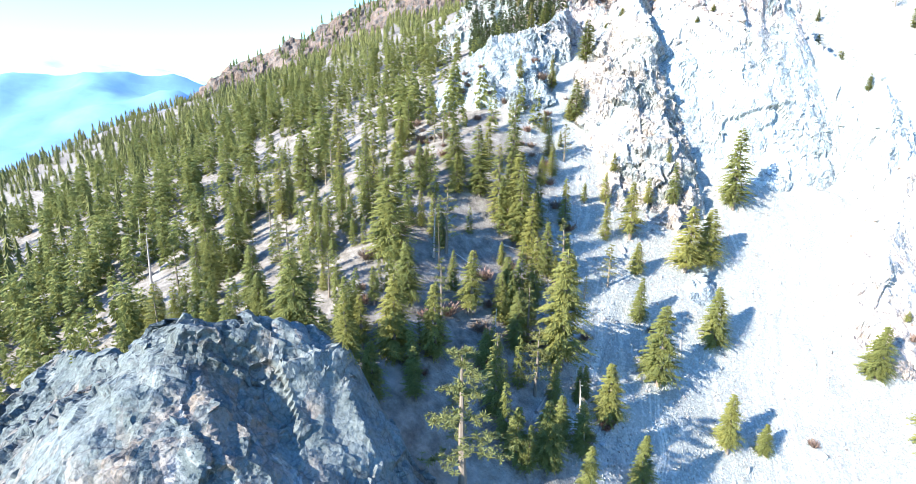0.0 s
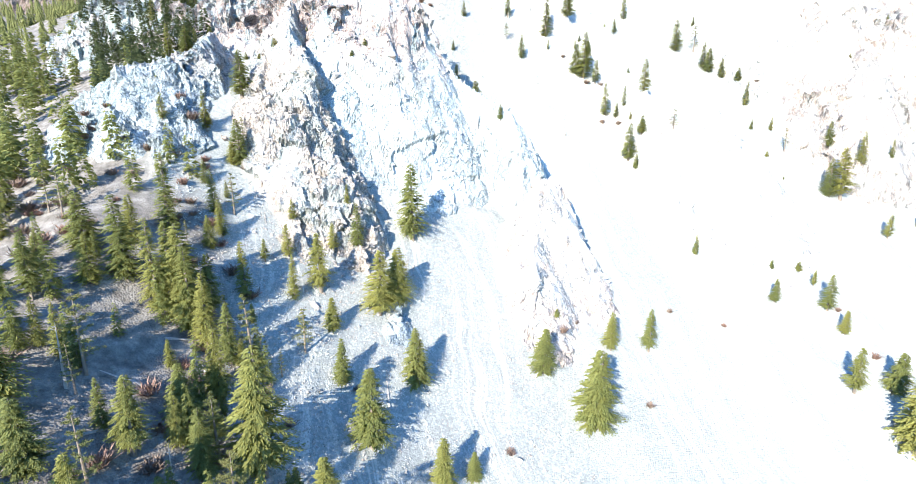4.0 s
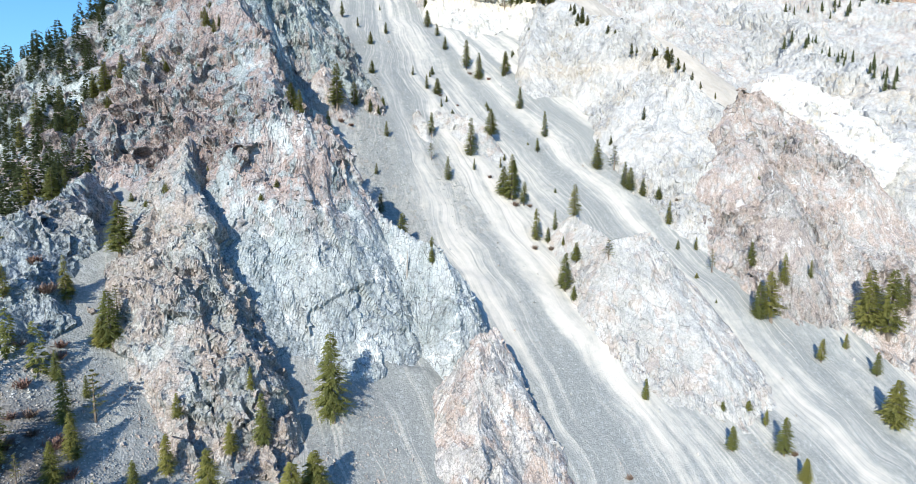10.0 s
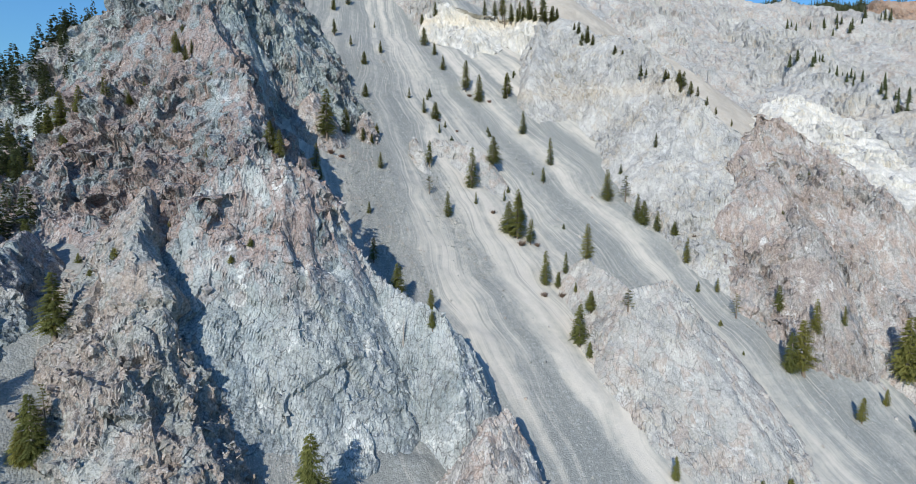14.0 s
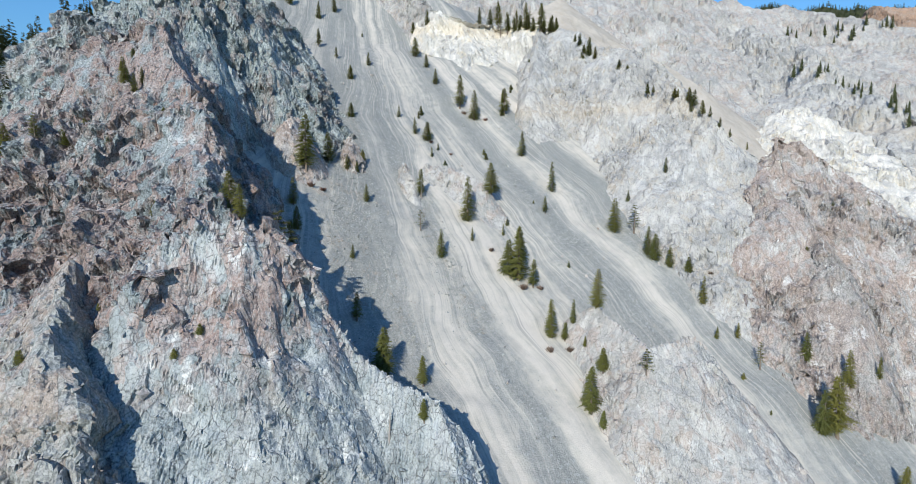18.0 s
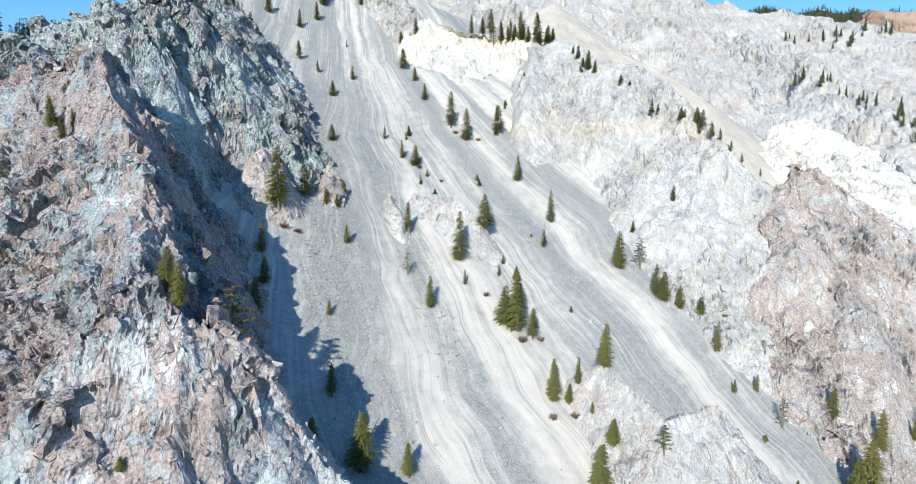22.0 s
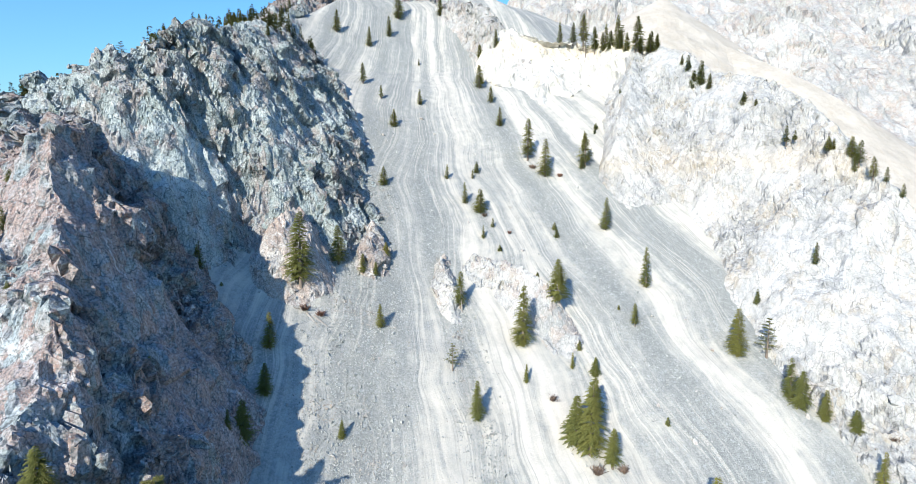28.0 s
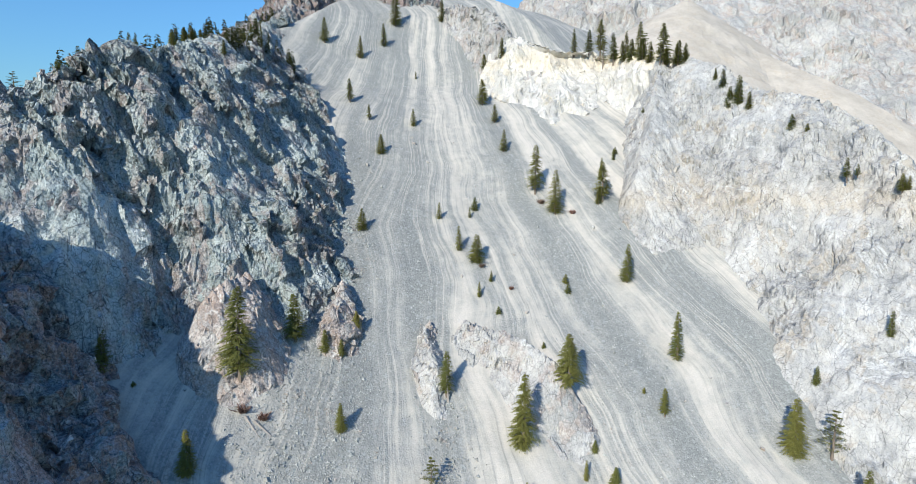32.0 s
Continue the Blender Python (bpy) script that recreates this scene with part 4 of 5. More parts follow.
stand("trees on the cliff", [(23.8, 143.7, 8.3), (15.3, 140.6, 6.2), (77.0, 89.0, 10.7), (96.7, 88.1, 9.7), (106.3, 84.9, 11.3), (81.4, 77.1, 17.6), (86.2, 95.4, 2.1), (21.0, 167.9, 8.5), (24.7, 166.6, 7.4), (104.8, 197.9, 6.5), (87.8, 345.3, 4.3), (93.5, 239.8, 1.8), (103.3, 250.2, 3.0), (106.3, 252.3, 4.2), (85.3, 223.6, 1.5), (82.5, 228.9, 0.9), (92.7, 220.1, 0.9), (101.5, 220.1, 0.9)])
stand("trees on the middle scree", [(116.5, 188.7, 4.0), (133.7, 208.0, 5.8), (143.6, 225.7, 4.1), (183.0, 231.3, 3.1), (157.0, 209.8, 10.1), (145.8, 195.6, 6.6), (145.6, 185.1, 9.0), (167.1, 196.4, 15.6), (181.9, 199.6, 11.3), (161.6, 188.2, 4.7), (181.0, 190.6, 2.7), (165.6, 171.5, 17.4), (163.9, 174.2, 11.3), (168.1, 167.5, 9.2), (187.6, 168.4, 2.2), (170.2, 145.4, 11.3), (166.4, 150.9, 7.3), (159.3, 153.0, 11.4), (162.4, 150.7, 5.7), (162.3, 143.8, 3.3), (159.6, 136.1, 6.2), (151.2, 133.8, 12.6), (150.1, 129.4, 5.1), (160.4, 124.4, 6.7), (143.6, 100.0, 6.2), (118.3, 218.3, 17.4), (130.5, 226.4, 10.3), (113.0, 153.3, 7.6), (135.6, 222.7, 5.7), (154.0, 81.4, 7.1), (161.6, 87.4, 2.7), (169.9, 83.8, 2.8)])
stand("trees on the middle scree", [(171.0, 79.7, 5.2), (167.4, 73.6, 10.9), (164.8, 67.4, 7.1), (150.8, 57.8, 12.6), (162.8, 53.2, 11.1), (151.9, 44.2, 21.3), (159.5, 42.5, 13.3), (167.3, 38.6, 13.5), (138.7, 221.5, 4.2), (172.0, 176.0, 10.9), (175.7, 187.6, 4.3), (179.9, 184.1, 5.0), (189.2, 206.9, 4.7), (184.9, 211.9, 1.6), (177.4, 228.4, 4.1), (179.5, 222.8, 2.0)])
stand("trees below the summit", [(233.7, 242.1, 12.8), (193.4, 255.6, 4.3), (180.1, 254.1, 5.0), (182.6, 237.7, 7.9), (180.0, 242.4, 7.1), (190.3, 253.4, 3.4), (155.9, 253.3, 6.0), (175.7, 285.9, 6.7), (179.3, 304.5, 5.7), (194.8, 300.0, 6.5), (176.9, 317.4, 9.1), (213.6, 334.9, 3.8), (192.6, 346.6, 9.6), (207.7, 355.2, 10.2), (220.8, 370.8, 17.2), (179.6, 354.5, 10.9), (247.0, 370.8, 11.5), (247.2, 317.8, 10.6), (243.9, 326.5, 7.1), (229.7, 306.3, 10.8), (226.1, 292.3, 7.3), (218.6, 275.7, 7.9), (215.6, 254.0, 16.0), (216.7, 245.3, 13.9), (243.1, 252.1, 5.4), (254.5, 256.8, 2.7), (113.9, 260.8, 3.8), (116.5, 264.1, 3.1), (126.3, 270.6, 4.2)])
stand("trees on the far scree", [(219.6, 218.2, 11.0), (203.0, 224.8, 2.7), (214.3, 197.1, 12.3), (200.1, 189.0, 6.7), (221.0, 172.0, 13.3), (227.5, 167.8, 11.0), (221.8, 158.7, 10.5), (225.3, 151.7, 8.1), (228.9, 146.3, 6.4), (223.1, 138.4, 10.0), (237.1, 176.3, 5.1), (250.1, 167.8, 6.4), (214.5, 129.5, 4.2), (221.6, 125.8, 5.3), (216.6, 117.0, 8.6), (230.0, 108.2, 10.0), (217.5, 96.2, 18.4), (213.8, 98.4, 13.5), (230.5, 96.9, 12.0), (238.6, 91.0, 7.0), (253.5, 116.7, 1.8), (218.1, 80.4, 8.3), (234.1, 77.4, 5.8), (208.2, 118.6, 2.0), (203.6, 109.1, 1.5), (285.5, 107.0, 2.8), (275.7, 115.3, 1.9), (252.1, 75.5, 22.1), (272.4, 168.8, 5.5), (215.2, 59.1, 14.9), (256.1, 70.3, 26.9), (265.4, 68.2, 13.5)])
stand("trees on the far scree", [(233.1, 68.2, 8.5), (201.9, 222.4, 2.6), (199.6, 194.4, 1.5), (282.2, 228.9, 9.8), (273.7, 187.3, 3.5), (272.3, 175.1, 4.1), (222.1, 156.0, 9.9)])
stand("trees on the pale cliffs", [(283.9, 261.1, 16.1), (287.2, 275.6, 14.9), (265.8, 254.6, 1.9), (289.4, 300.1, 15.7), (288.8, 284.7, 12.2), (286.6, 272.6, 10.4), (287.6, 258.2, 7.4), (288.8, 254.8, 6.1)])
stand("trees on the shaded scree", [(46.6, 105.0, 14.0), (51.9, 107.3, 12.0), (33.9, 93.2, 8.9), (48.2, 92.4, 11.9), (35.8, 102.2, 6.7), (28.9, 97.9, 8.4), (30.6, 108.2, 9.1), (32.4, 116.8, 7.1), (36.2, 109.8, 12.4), (42.0, 117.4, 5.9), (47.3, 116.7, 9.7), (47.1, 121.3, 6.0), (27.5, 115.6, 4.7), (20.6, 131.4, 5.2), (24.6, 125.6, 8.4), (35.6, 123.2, 4.6), (8.1, 102.8, 15.4), (11.8, 99.8, 14.3), (13.6, 97.0, 13.3), (4.5, 107.5, 14.2), (10.5, 106.4, 12.5), (15.8, 103.5, 11.0), (17.9, 94.5, 5.6)])
plant(PINES[1], 0.8, 51.1, 19, 0.7, 1.35, "trees of the forest edge")
stand("trees of the forest edge", [(-17.6, 55.3, 13.3), (-11.7, 52.2, 8.9), (-10.1, 57.6, 8.2), (-5.2, 60.1, 7.8), (-3.0, 68.1, 11.9), (-7.7, 68.7, 5.4), (-0.6, 82.9, 7.1), (2.1, 79.9, 11.1), (-7.5, 76.8, 9.4), (-10.9, 85.3, 13.9), (7.4, 81.4, 8.3), (9.4, 77.5, 10.3), (16.6, 78.3, 20.3), (14.6, 71.4, 7.3), (34.6, 82.7, 15.1), (23.6, 72.6, 10.8), (12.0, 60.5, 9.8), (17.5, 63.8, 9.2), (7.5, 58.5, 8.5), (43.9, 75.1, 11.0), (50.5, 76.1, 5.8), (26.1, 63.6, 9.6), (11.8, 102.9, 15.4), (12.0, 118.8, 14.2), (-2.6, 91.2, 6.3), (-12.6, 65.5, 7.7), (-16.5, 62.8, 6.6), (4.4, 70.8, 6.8), (11.9, 82.8, 6.4), (4.0, 107.7, 8.3), (-7.2, 102.7, 10.1)])
stand("trees of the forest edge", [(-0.6, 112.4, 9.7), (-11.6, 129.3, 11.0), (-16.9, 108.1, 10.6), (-18.9, 93.2, 9.5), (-24.7, 91.6, 9.4), (-28.5, 87.1, 10.2), (-29.1, 74.1, 8.2), (-34.0, 69.6, 8.0), (-40.7, 73.0, 10.1), (-45.4, 75.5, 10.4), (-51.7, 78.7, 8.8), (-40.4, 94.9, 12.1), (-48.0, 100.1, 13.8), (-37.0, 112.2, 12.4), (-35.6, 125.5, 13.6), (-29.6, 136.3, 14.5), (-46.7, 114.7, 12.8)])

plant(PINES[0], 84.3, 162.6, 13.5, 0.4, 1.9, "trees on the cliff")
plant(FIRS[1], 74.1, 155.7, 6.5, 1.4, 1.2, "trees on the cliff")
stand("firs on the cliff ledges", [(33.2, 201.7, 6.8), (31.5, 201.3, 6.1), (35.3, 205.0, 7.0), (39.9, 214.5, 5.3), (42.5, 209.0, 5.9), (44.2, 203.3, 4.3), (49.7, 197.3, 5.7), (66.2, 196.8, 4.6), (26.4, 171.2, 4.9), (27.1, 167.3, 4.8), (32.5, 175.0, 4.7), (33.2, 150.1, 9.4), (24.4, 145.0, 3.6), (27.5, 136.6, 5.2), (30.6, 139.3, 6.3), (24.1, 129.0, 3.9), (42.3, 151.3, 2.1)])
stand("firs on the cliff ledges", [(63.1, 167.2, 1.9), (54.5, 195.3, 2.6), (60.4, 186.8, 1.8), (39.2, 168.6, 1.9), (39.2, 153.1, 1.4), (29.2, 210.8, 4.9), (26.5, 217.9, 9.6), (22.5, 217.1, 7.8), (32.3, 220.3, 6.6), (67.1, 193.7, 4.2), (66.8, 203.6, 3.0), (69.4, 203.4, 2.0), (97.3, 221.8, 6.7)])
stand("firs along the pale crest", [(286.7, 284.6, 10), (285.7, 278.9, 10.5), (285.4, 273.1, 10), (285.5, 269.1, 8.7), (284.7, 260.5, 7.3), (281.7, 261.1, 9.0), (285.7, 256.0, 10), (288.2, 254.9, 6.2), (283.9, 235.5, 8.0), (281.2, 227.5, 10), (280.3, 223.5, 6.7), (281.6, 231.2, 7.6), (285.6, 239.7, 4.8), (288, 291, 12), (287, 296, 11), (284, 302, 10), (277, 304, 11)])
stand("firs along the pale crest", [(278, 208, 6.0), (277.5, 203, 5.0), (272.2, 189.2, 6.4), (271.8, 176.2, 4.5), (231.5, 241.5, 5.6), (240.6, 249.9, 4.0), (251.9, 255.0, 4.2), (275, 171, 6.6), (274, 168.5, 7.5), (272.5, 164, 6.5), (271, 160, 5), (271.5, 156, 4), (272, 152, 3.5), (274.5, 146, 3.2)])
rng = random.Random(63)
for a, b, count in (((67, 248), (92, 240), 4), ((92, 240), (103, 250), 4), ((103, 251), (122, 273), 22), ((120, 272), (134, 293), 16), ((134, 294), (148, 334), 14)):
    for k in range(count):
        f = rng.random()
        x, y = a[0] + (b[0] - a[0]) * f - rng.uniform(0, 5), a[1] + (b[1] - a[1]) * f + rng.uniform(0.5, 6)
        plant(rng.choice(FIRS + PINES), x, y, rng.uniform(2.8, 5.6), rng.uniform(0, 6), rng.uniform(1.2, 1.8), "firs along the cliff crest")

# the close forest of the spur and west face, one stand each
def far_fir(rng, layers_n=7, points=6):
    """A fir seen from afar: ragged drooping skirts of branches."""
    v, f = [], []
    for k in range(layers_n):
        q = k / layers_n
        r, z = 2.15 * (1 - q) ** 0.85 + 0.15, 0.8 + 9.2 * q
        top = len(v)
        v.append((rng.uniform(-0.1, 0.1), rng.uniform(-0.1, 0.1), min(10, z + 1.9)))
        turn = rng.uniform(0, 6.28)
        for p in range(points * 2):
            rr = r * (rng.uniform(0.8, 1.15) if p % 2 else rng.uniform(0.3, 0.55))
            a = turn + math.pi * p / points + rng.uniform(-0.12, 0.12)
            v.append((rr * math.cos(a), rr * math.sin(a), z + (rng.uniform(-0.5, 0.1) if p % 2 else 0.5)))
        m = points * 2
        f += [(top, top + 1 + p, top + 1 + (p + 1) % m) for p in range(m)]
    return np.array(v), np.array(f)


def near_fir(rng, dense=(14, 6, 4), fine=1.8):
    me = fir_crown(rng, 10, rng.uniform(1.5, 2.0), 0.06, *dense, 0.3, fine)
    v = np.zeros(len(me.vertices) * 3, np.float32)
    me.vertices.foreach_get("co", v)
    f = []
    for p in me.polygons:
        q = tuple(p.vertices)
        f += [q[:3], (q[0], q[2], q[3])] if len(q) == 4 else [q]
    bpy.data.meshes.remove(me)
    return v.reshape(-1, 3), np.array(f)


def close_fir(rng):
    return near_fir(rng, (24, 7, 9), 0.85)


def forest(name, count, seed, label, where, hmin, hmax, model, on_rock=False, leaves=FOREST):
    rng = random.Random(seed)
    pts, tries = [], 0
    while len(pts) < count and tries < count * 40:
        tries += 1
        x, y, ok = where(rng)
        if ok:
            pts.append((x, y))
    xs, ys = np.array([p[0] for p in pts]), np.array([p[1] for p in pts])
    zs = [surface(x, y) for x, y in pts] if on_rock else ground_height(xs, ys)
    protos = [model(rng) for _ in range(7)]
    V, F, n = [], [], 0
    for x, y, z in zip(xs, ys, zs):
        v, f = rng.choice(protos)
        h = rng.uniform(hmin, hmax) * (0.6 if rng.random() < 0.25 else 1)
        a, s, w = rng.uniform(0, 6.28), h / 10, rng.uniform(0.8, 1.15)
        R = np.array([[math.cos(a) * w, -math.sin(a) * w, 0], [math.sin(a) * w, math.cos(a) * w, 0], [0, 0, 1]]) * s
        V.append(v @ R.T + (x, y, z - 0.3))
        F.append(f + n)
        n += len(v)
    V, F = np.concatenate(V), np.concatenate(F)
    me = bpy.data.meshes.new(name)
    me.vertices.add(len(V))
    me.vertices.foreach_set("co", V.astype(np.float32).ravel())
    me.loops.add(len(F) * 3)
    me.loops.foreach_set("vertex_index", F.astype(np.int32).ravel())
    me.polygons.add(len(F))
    me.polygons.foreach_set("loop_start", np.arange(len(F), dtype=np.int32) * 3)
    me.update(calc_edges=True)
    me.shade_flat()
    me.materials.append(leaves)
    return tagged(new(name, me), label, "forest", kind="stuff")


def close_slope(rng):
    x, y, ok = near_slope(rng)
    return x, y, ok and x > -48 and y < 128


def near_slope(rng):
    x, y = rng.uniform(-95, 26), rng.uniform(50, 270)
    edge = 24 - 0.16 * max(0, y - 120) - 0.1 * max(0, 75 - y)
    return x, y, x < edge and not (y < 61 and -52 < x < -17) and rng.random() < (0.95 if x < -12 or y < 105 else 0.6)


def far_slope(rng):
    x, y = rng.uniform(-420, 40), rng.uniform(20, 660)
    thin = 0.5 + 0.5 * noise.noise(Vector((x / 45, y / 45, 3.3)))
    return x, y, (x < -95 or y > 270) and x < 10 + 0.2 * max(0, y - 330) and rng.random() < 0.35 + 0.8 * thin


def back_slope(rng):
    x, y = rng.uniform(-20, 160), rng.uniform(225, 420)
    crest = 247 if x < 100 else 247 + 1.2 * (x - 100)
    return x, y, x > 20 and crest + 1 < y < crest + 70 and (y < crest + 14 or rng.random() < 0.4)


rng = random.Random(5)
planted = 0
while planted < 95:
    x, y, ok = close_slope(rng)
    if ok:
        plant(rng.choice(FIRS + PINES + PINES), x, y, rng.uniform(6, 12.5) * (0.6 if rng.random() < 0.25 else 1), rng.uniform(0, 6.28), rng.uniform(0.95, 1.35), "firs of the near forest")
        planted += 1
forest("forest", 70, 56, "dark green firs behind the rock ridge", lambda r: (r.uniform(-50, -9), r.uniform(56, 95), True), 5, 11, close_fir)
forest("forest", 60, 55, "dark green firs filling the near spur", close_slope, 6, 12, close_fir)
forest("forest", 520, 5, "dense dark green fir forest on the spur", lambda r: (lambda x, y, ok: (x, y, ok and (x < -48 or y > 128)))(*near_slope(r)), 7, 13, near_fir)
forest("forest", 480, 25, "dense dark green fir forest below the spur", lambda r: (lambda x, y: (x, y, y > 55 + 0.2 * (x + 60) and r.random() < 0.75))(r.uniform(-175, -70), r.uniform(50, 300)), 8, 14, near_fir)
forest("far_forest", 2900, 6, "far fir forest covering the west face", far_slope, 7, 12, far_fir, False, WOODS)
def cliff_slope(rng):
    x, y = rng.uniform(4, 52), rng.uniform(150, 250)
    return x, y, x < 20 + 0.35 * (y - 150) and (rng.random() < 0.5 or y > 175)


forest("far_forest", 260, 26, "far firs scattered over the distant crags", lambda r: (r.uniform(-240, -15), r.uniform(545, 602), True), 6, 11, far_fir, True, WOODS)
forest("cliff_forest", 260, 9, "dark firs clinging to the rocky west flank", cliff_slope, 4.5, 10, near_fir, True, FAR_NEEDLES)
forest("ridge_forest", 300, 8, "fir forest behind the cliff top", back_slope, 4, 8, near_fir, True, FAR_NEEDLES)

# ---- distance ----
# Aerial haze is put into the mountains' bluish colour, with a slight glow.
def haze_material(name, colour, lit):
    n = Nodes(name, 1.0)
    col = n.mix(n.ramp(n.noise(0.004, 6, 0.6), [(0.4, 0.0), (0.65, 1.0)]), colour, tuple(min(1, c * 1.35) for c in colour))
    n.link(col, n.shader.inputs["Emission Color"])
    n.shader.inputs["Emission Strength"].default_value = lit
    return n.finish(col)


HAZE = [haze_material("hazy_blue_forest_hills", (0.085, 0.17, 0.34), 0.16), haze_material("hazy_pale_far_range", (0.22, 0.36, 0.58), 0.35)]


def mountain(name, crest, slopes, material, label, step=45, rough=60, seed=0):
    c = np.array(crest, float)
    xs, ys = np.arange(c[:, 0].min() - 1300, c[:, 0].max() + 1300, step), np.arange(c[:, 1].min() - 1300, c[:, 1].max() + 1300, step)
    X, Y = [a.ravel() for a in np.meshgrid(xs, ys)]
    p = np.stack([X, Y, 0 * X], 1)
    Z = hill(X, Y, crest, slopes, 60) + rough * layers(p, 420, seed, 5)
    SURFACES.append((xs[0], ys[0], step, step, len(xs), Z))
    return tagged(sheet(name, np.stack([X, Y, Z], 1), len(xs), material, Z > -300), label, "mountain", kind="structure")


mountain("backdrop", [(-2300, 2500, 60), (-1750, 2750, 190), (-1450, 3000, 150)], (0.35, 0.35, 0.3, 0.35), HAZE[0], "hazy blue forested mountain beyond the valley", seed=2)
mountain("backdrop", [(-3600, 3000, 250), (-2600, 3400, 330), (-2000, 3700, 260)], (0.35, 0.35, 0.35, 0.35), HAZE[1], "pale blue far range with painted haze", seed=7)

FAR_WOODS = leaf_material("far_woods_and_rock", (0.05, 0.07, 0.03), (0.12, 0.12, 0.06), (0.09, 0.09, 0.05))
ridge = mountain("far_ridge", [(1100, 430, 464), (1100, 346, 446), (1100, 298, 434), (1100, 247, 421), (1100, 190, 412), (1150, 60, 390), (1300, -150, 360)], (0.3, 0.35, 0.55, 0.5), FAR_WOODS, "far wooded ridge on the skyline", 16, 6, 4)
tagged(ridge, kind="structure")
forest("skyline_forest", 2400, 15, "dark fir forest on the far ridge", lambda r: (r.uniform(1010, 1115), r.uniform(120, 470), True), 5, 9, lambda r: far_fir(r, 4, 5), True, FAR_NEEDLES)
forest("far_cliff_forest", 26, 16, "dark firs scattered over the far white cliff", lambda r: (lambda f: (505 + 60 * f + r.uniform(-14, 10), 125 + 90 * f + r.uniform(-6, 6), True))(r.random()), 7, 13, far_fir, True, FAR_NEEDLES)
forest("far_cliff_forest", 18, 17, "dark firs scattered over the far mountain wall", lambda r: (lambda f: (790 - 60 * f + r.uniform(-14, 10), 190 + 80 * f + r.uniform(-8, 8), True))(r.random()), 8, 15, far_fir, True, FAR_NEEDLES)

# ---- stones, shrubs and dead wood ----
BOULDERS = []
for k in range(6):
    me = stone_mesh("boulder", 300 + k, 14)
    me.materials[0] = DUSTY
    BOULDERS.append(me)


def on_scree(x, y):
    g = float(ground_height([x], [y])[0])
    return surface(x, y) < g + 0.05, g


rng = random.Random(77)
placed = 0
while placed < 130:
    x, y = rng.uniform(15, 235), rng.uniform(62, 300)
    free, g = on_scree(x, y)
    if not free:
        continue
    size = rng.choice((0.25, 0.3, 0.35, 0.45, 0.6, 0.8)) * (1.3 if x < 70 else 1)
    b = new("boulder", BOULDERS[placed % 6])
    b.matrix_world = Matrix.LocRotScale((x, y, g + 0.2 * size), Euler([rng.uniform(0, 6.28) for _ in range(3)]), (size, size * rng.uniform(0.7, 1.1), size * rng.uniform(0.6, 1)))
    tagged(b, "angular grey boulder lying on the scree", "boulder", "boulders on the scree")
    placed += 1


def loose_stones(name, count, seed, x0, x1, y0, y1, smin, smax, label, material, lanes=()):
    """Loose rubble as one body of small angular stones."""
    r = np.random.RandomState(seed)
    x, y = r.uniform(x0, x1, count), r.uniform(y0, y1, count)
    if lanes:
        across = fall_line(x, y) + r.normal(0, 2.5, count)
        stay = np.any([(across > a) & (across < b) for a, b in lanes], axis=0)
        x, y = x[stay], y[stay]
        count = len(x)
    z = ground_height(x, y)
    tri = np.array([(0, 1, 2), (0, 2, 3), (0, 3, 1), (4, 2, 1), (4, 3, 2), (4, 1, 3)])
    base = np.array([(0, 0, 0.8), (1, 0, 0), (-0.6, 0.8, 0.1), (-0.5, -0.9, -0.1), (0, 0, -0.7)])
    size = r.uniform(smin, smax, count) * (1 + (r.rand(count) < 0.06))
    V = np.empty((count, 5, 3))
    for k in range(5):
        V[:, k] = base[k] + r.uniform(-0.3, 0.3, (count, 3))
    a = r.uniform(0, 6.28, count)
    ca, sa = np.cos(a)[:, None], np.sin(a)[:, None]
    V[:, :, 0], V[:, :, 1] = V[:, :, 0] * ca - V[:, :, 1] * sa, V[:, :, 0] * sa + V[:, :, 1] * ca
    V = V * size[:, None, None] + np.stack([x, y, z + 0.15 * size], 1)[:, None, :]
    F = tri[None] + (np.arange(count) * 5)[:, None, None]
    V, F = V.reshape(-1, 3), F.reshape(-1, 3)
    me = bpy.data.meshes.new(name)
    me.vertices.add(len(V))
    me.vertices.foreach_set("co", V.astype(np.float32).ravel())
    me.loops.add(len(F) * 3)
    me.loops.foreach_set("vertex_index", F.astype(np.int32).ravel())
    me.polygons.add(len(F))
    me.polygons.foreach_set("loop_start", np.arange(len(F), dtype=np.int32) * 3)
    me.update(calc_edges=True)
    me.shade_flat()
    me.materials.append(material)
    return tagged(new(name, me), label, "stones", kind="stuff")


loose_stones("rubble", 14000, 3, 12, 75, 62, 135, 0.11, 0.25, "grey rubble covering the shaded scree", RIBROCK)
GREY_LANES = ((98, 124), (139, 147), (182, 206), (226, 244))
loose_stones("rubble", 16000, 4, 90, 235, 70, 300, 0.12, 0.30, "loose grey stones scattered over the scree", GRAVEL, GREY_LANES)
loose_stones("rubble", 22000, 14, 108, 160, 160, 260, 0.12, 0.27, "coarse grey gravel of the stone chute", GRAVEL, GREY_LANES)


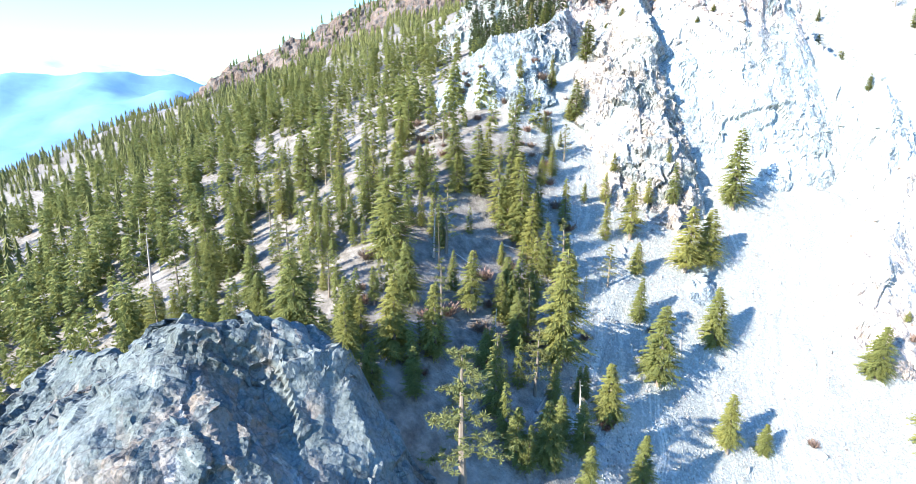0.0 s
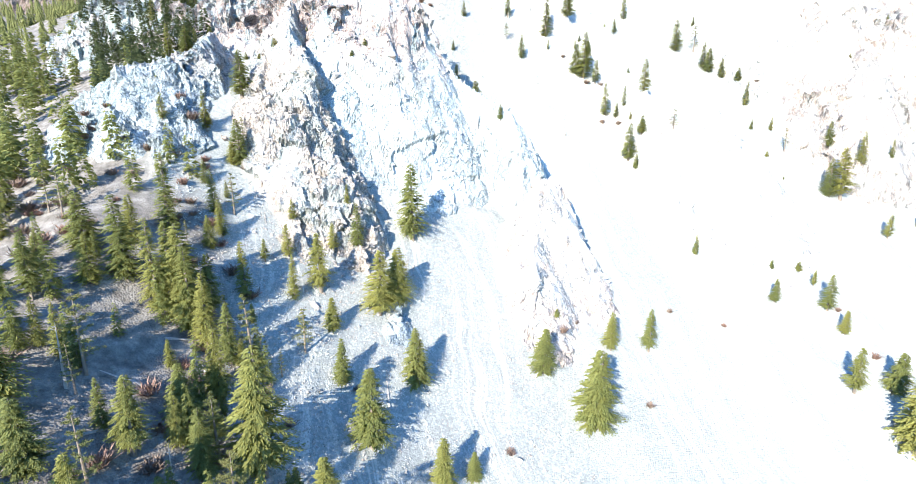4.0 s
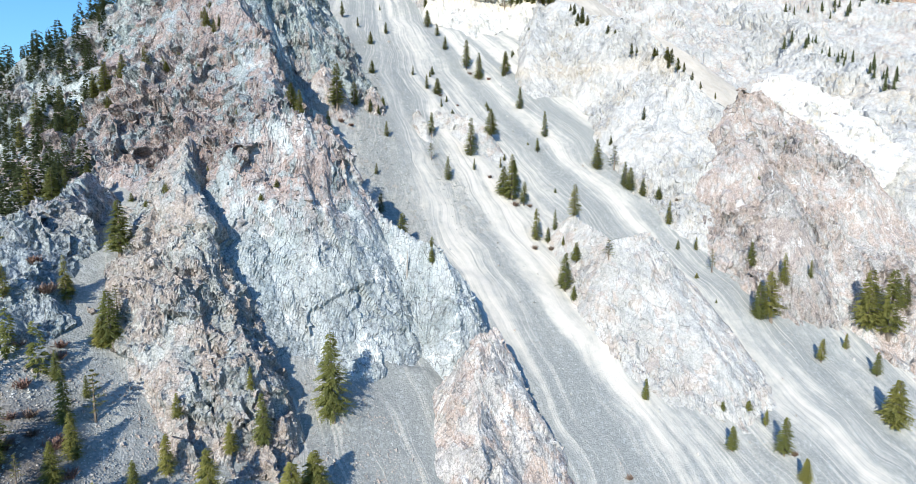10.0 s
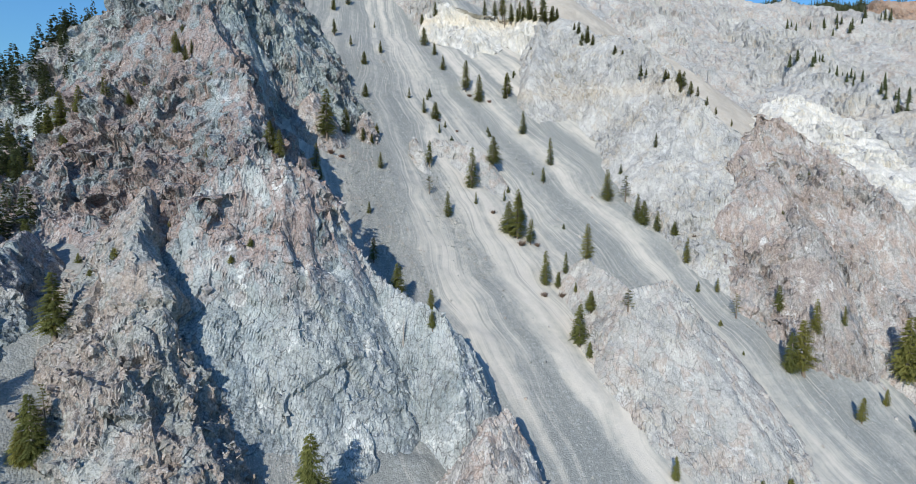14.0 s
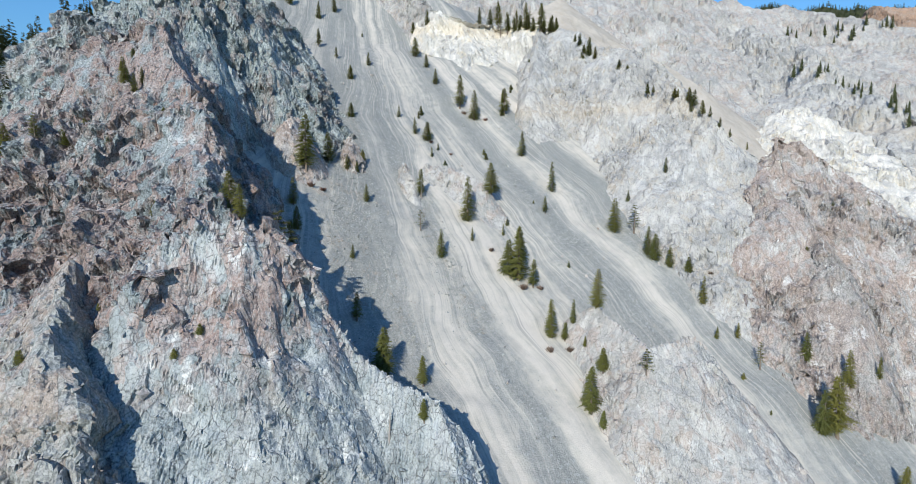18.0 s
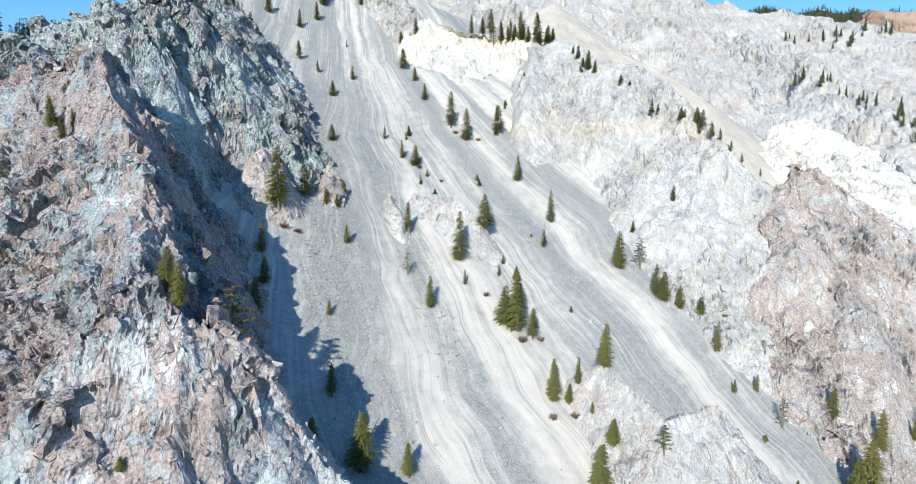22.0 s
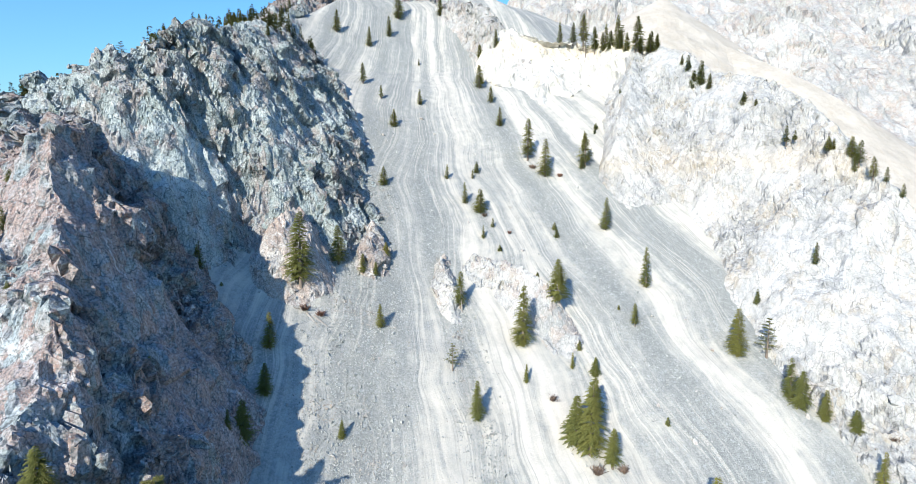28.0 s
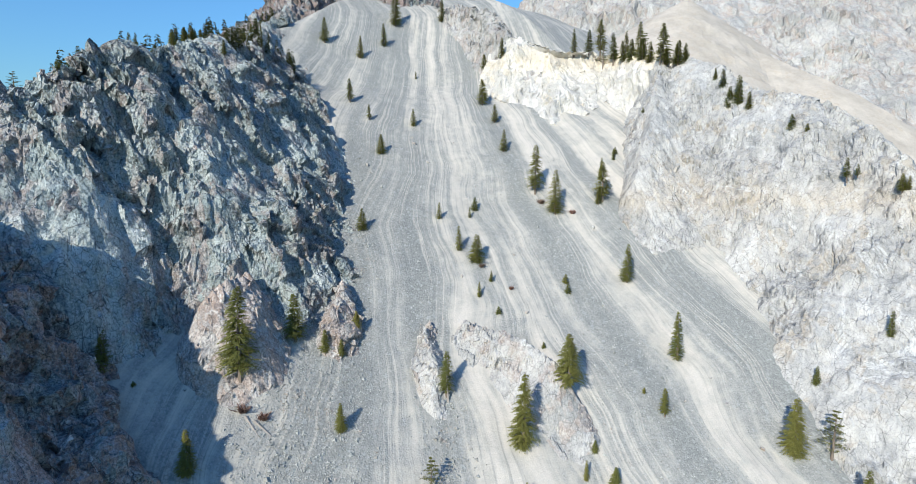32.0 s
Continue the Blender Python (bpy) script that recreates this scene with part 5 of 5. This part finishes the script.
def shrub_model(seed, label):
    r = random.Random(seed)
    root = new("bare_shrub")
    verts, faces = [], []
    for _ in range(70):
        a, lift, L = r.uniform(0, 6.28), r.uniform(0.5, 1.45), r.uniform(0.5, 1.1)
        d = Vector((math.cos(a) * math.cos(lift), math.sin(a) * math.cos(lift), math.sin(lift)))
        o = Vector((r.uniform(-0.3, 0.3), r.uniform(-0.3, 0.3), 0))
        for q in range(4):
            e = (d + Vector((r.gauss(0, 0.35), r.gauss(0, 0.35), r.gauss(0, 0.25)))).normalized() * L * r.uniform(0.3, 0.6)
            st = o + d * L * (0.35 + 0.2 * q)
            side = e.cross(Vector((0, 0, 1))).normalized() * 0.045
            n = len(verts)
            verts += [tuple(o + side * 0.5), tuple(st + side), tuple(st + e), tuple(st - side)]
            faces.append((n, n + 1, n + 2, n + 3))
    st = new("branchwork", mesh_of("branchwork", verts, faces, TWIGS))
    st.parent = root
    return tagged(root, label, "shrub", "bare shrubs on the slope")


SHRUBS = [shrub_model(401, "bare reddish-brown shrub on the scree"), shrub_model(402, "leafless grey-brown shrub on the scree")]
first = {0: True, 1: True}
SHRUB_SPOTS = [(20.1, 148.9, 2.2), (86, 93, 2.0), (92, 95, 1.5), (228, 143, 2.4), (232, 140, 2.0), (165, 183, 2.0), (120, 90, 1.6), (132, 82, 1.5), (97, 76, 1.8), (161, 148, 2.4), (164, 168, 2.6), (170, 166, 2.0), (155, 150, 2.2), (118, 215, 2.4), (121, 213, 2.0), (166, 60, 2.2), (170, 72, 1.8), (60, 78, 1.8), (36, 92, 1.6), (183, 236, 1.8), (187, 228, 1.4), (215, 250, 2.4), (222, 243, 2.0)]
for k, (x, y, h) in enumerate(SHRUB_SPOTS):
    i = k % 2
    m = Matrix.LocRotScale((x, y, surface(x, y) - 0.1), Euler((0, 0, k * 1.3)), None)
    ob = SHRUBS[i] if first[i] else copy_thing(SHRUBS[i], m)
    ob.matrix_basis = m
    ob.scale = (h * 0.8, h * 0.8, h * 0.6)
    first[i] = False
rng = random.Random(91)
for k in range(80):
    x, y = rng.uniform(-18, 24), rng.uniform(62, 150)
    m = Matrix.LocRotScale((x, y, surface(x, y) - 0.1), Euler((0, 0, rng.uniform(0, 6))), None)
    ob = tagged(copy_thing(SHRUBS[k % 2], m), "leafless brown shrub on the forest floor", "shrub", "forest undergrowth")
    h = rng.uniform(1.0, 2.4)
    ob.scale = (h, h, h * 0.7)


def snag(x, y, h, lean, label):
    r = random.Random(int(x * 10))
    root = new("dead_tree")
    t = new("trunk", trunk_mesh(r, h, 0.16 + 0.008 * h, 7, 0.03, DEADWOOD))
    t.parent = root
    for k in range(9):
        z, a, L = h * r.uniform(0.3, 0.95), r.uniform(0, 6.28), r.uniform(0.4, 1.3)
        d = Vector((math.cos(a), math.sin(a), r.uniform(-0.3, 0.3)))
        w = d.cross(Vector((0, 0, 1))).normalized() * 0.04
        o = Vector((0, 0, z))
        v = [tuple(o + w), tuple(o - w), tuple(o + Vector((0, 0, 0.07))), tuple(o + d * L)]
        b = new("stub_branch", mesh_of("stub_branch", v, [(0, 1, 3), (1, 2, 3), (2, 0, 3)], DEADWOOD))
        b.parent = root
    root.matrix_basis = Matrix.LocRotScale((x, y, surface(x, y) - 0.2), Euler((lean, lean * 0.5, r.uniform(0, 6))), None)
    return tagged(root, label, "dead tree")


snag(105.5, 159.5, 10.5, 0.03, "grey standing dead trunk with stub branches")
snag(157.0, 209.0, 7.0, 0.06, "grey dead fir on the pale rock fin")
snag(91.5, 136.0, 7.0, 0.05, "grey dead trunk at the slab edge")
for x, y, h in ((18.5, 70.5, 7.5), (5.5, 74.0, 8.0), (-4.0, 88.0, 9.0), (14.0, 92.0, 8.0), (-60, 100, 11), (-72, 118, 10)):
    snag(x, y, h, 0.05, "bare grey dead tree among the firs")


def fallen_log(x, y, length, turn, label="grey fallen log lying on the slope"):
    r = random.Random(int(x * 7 + y))
    ob = new("fallen_log", trunk_mesh(r, length, 0.18, 7, 0.01, DEADWOOD))
    a = Vector((math.cos(turn), math.sin(turn), 0)) * length
    z0, z1 = surface(x, y), surface(x + a.x, y + a.y)
    d = Vector((a.x, a.y, z1 - z0))
    ob.matrix_basis = Matrix.Translation((x, y, z0 + 0.12)) @ d.to_track_quat("Z", "Y").to_matrix().to_4x4()
    return tagged(ob, label, "log")


for x, y, L, a in ((38.5, 84.0, 8, 1.75), (41, 90, 6, 1.2), (6, 66, 7, 2.2), (12, 69, 6, 1.1), (-2, 82, 7, 0.4), (3, 90, 8, 2.8), (-8, 72, 6, 0.2), (20, 84, 6, 1.9), (118.5, 213, 4, -1.2), (120, 212, 3.5, -0.9), (9, 98, 7, 0.1), (-12, 100, 8, 2.5)):
    fallen_log(x, y, L, a)
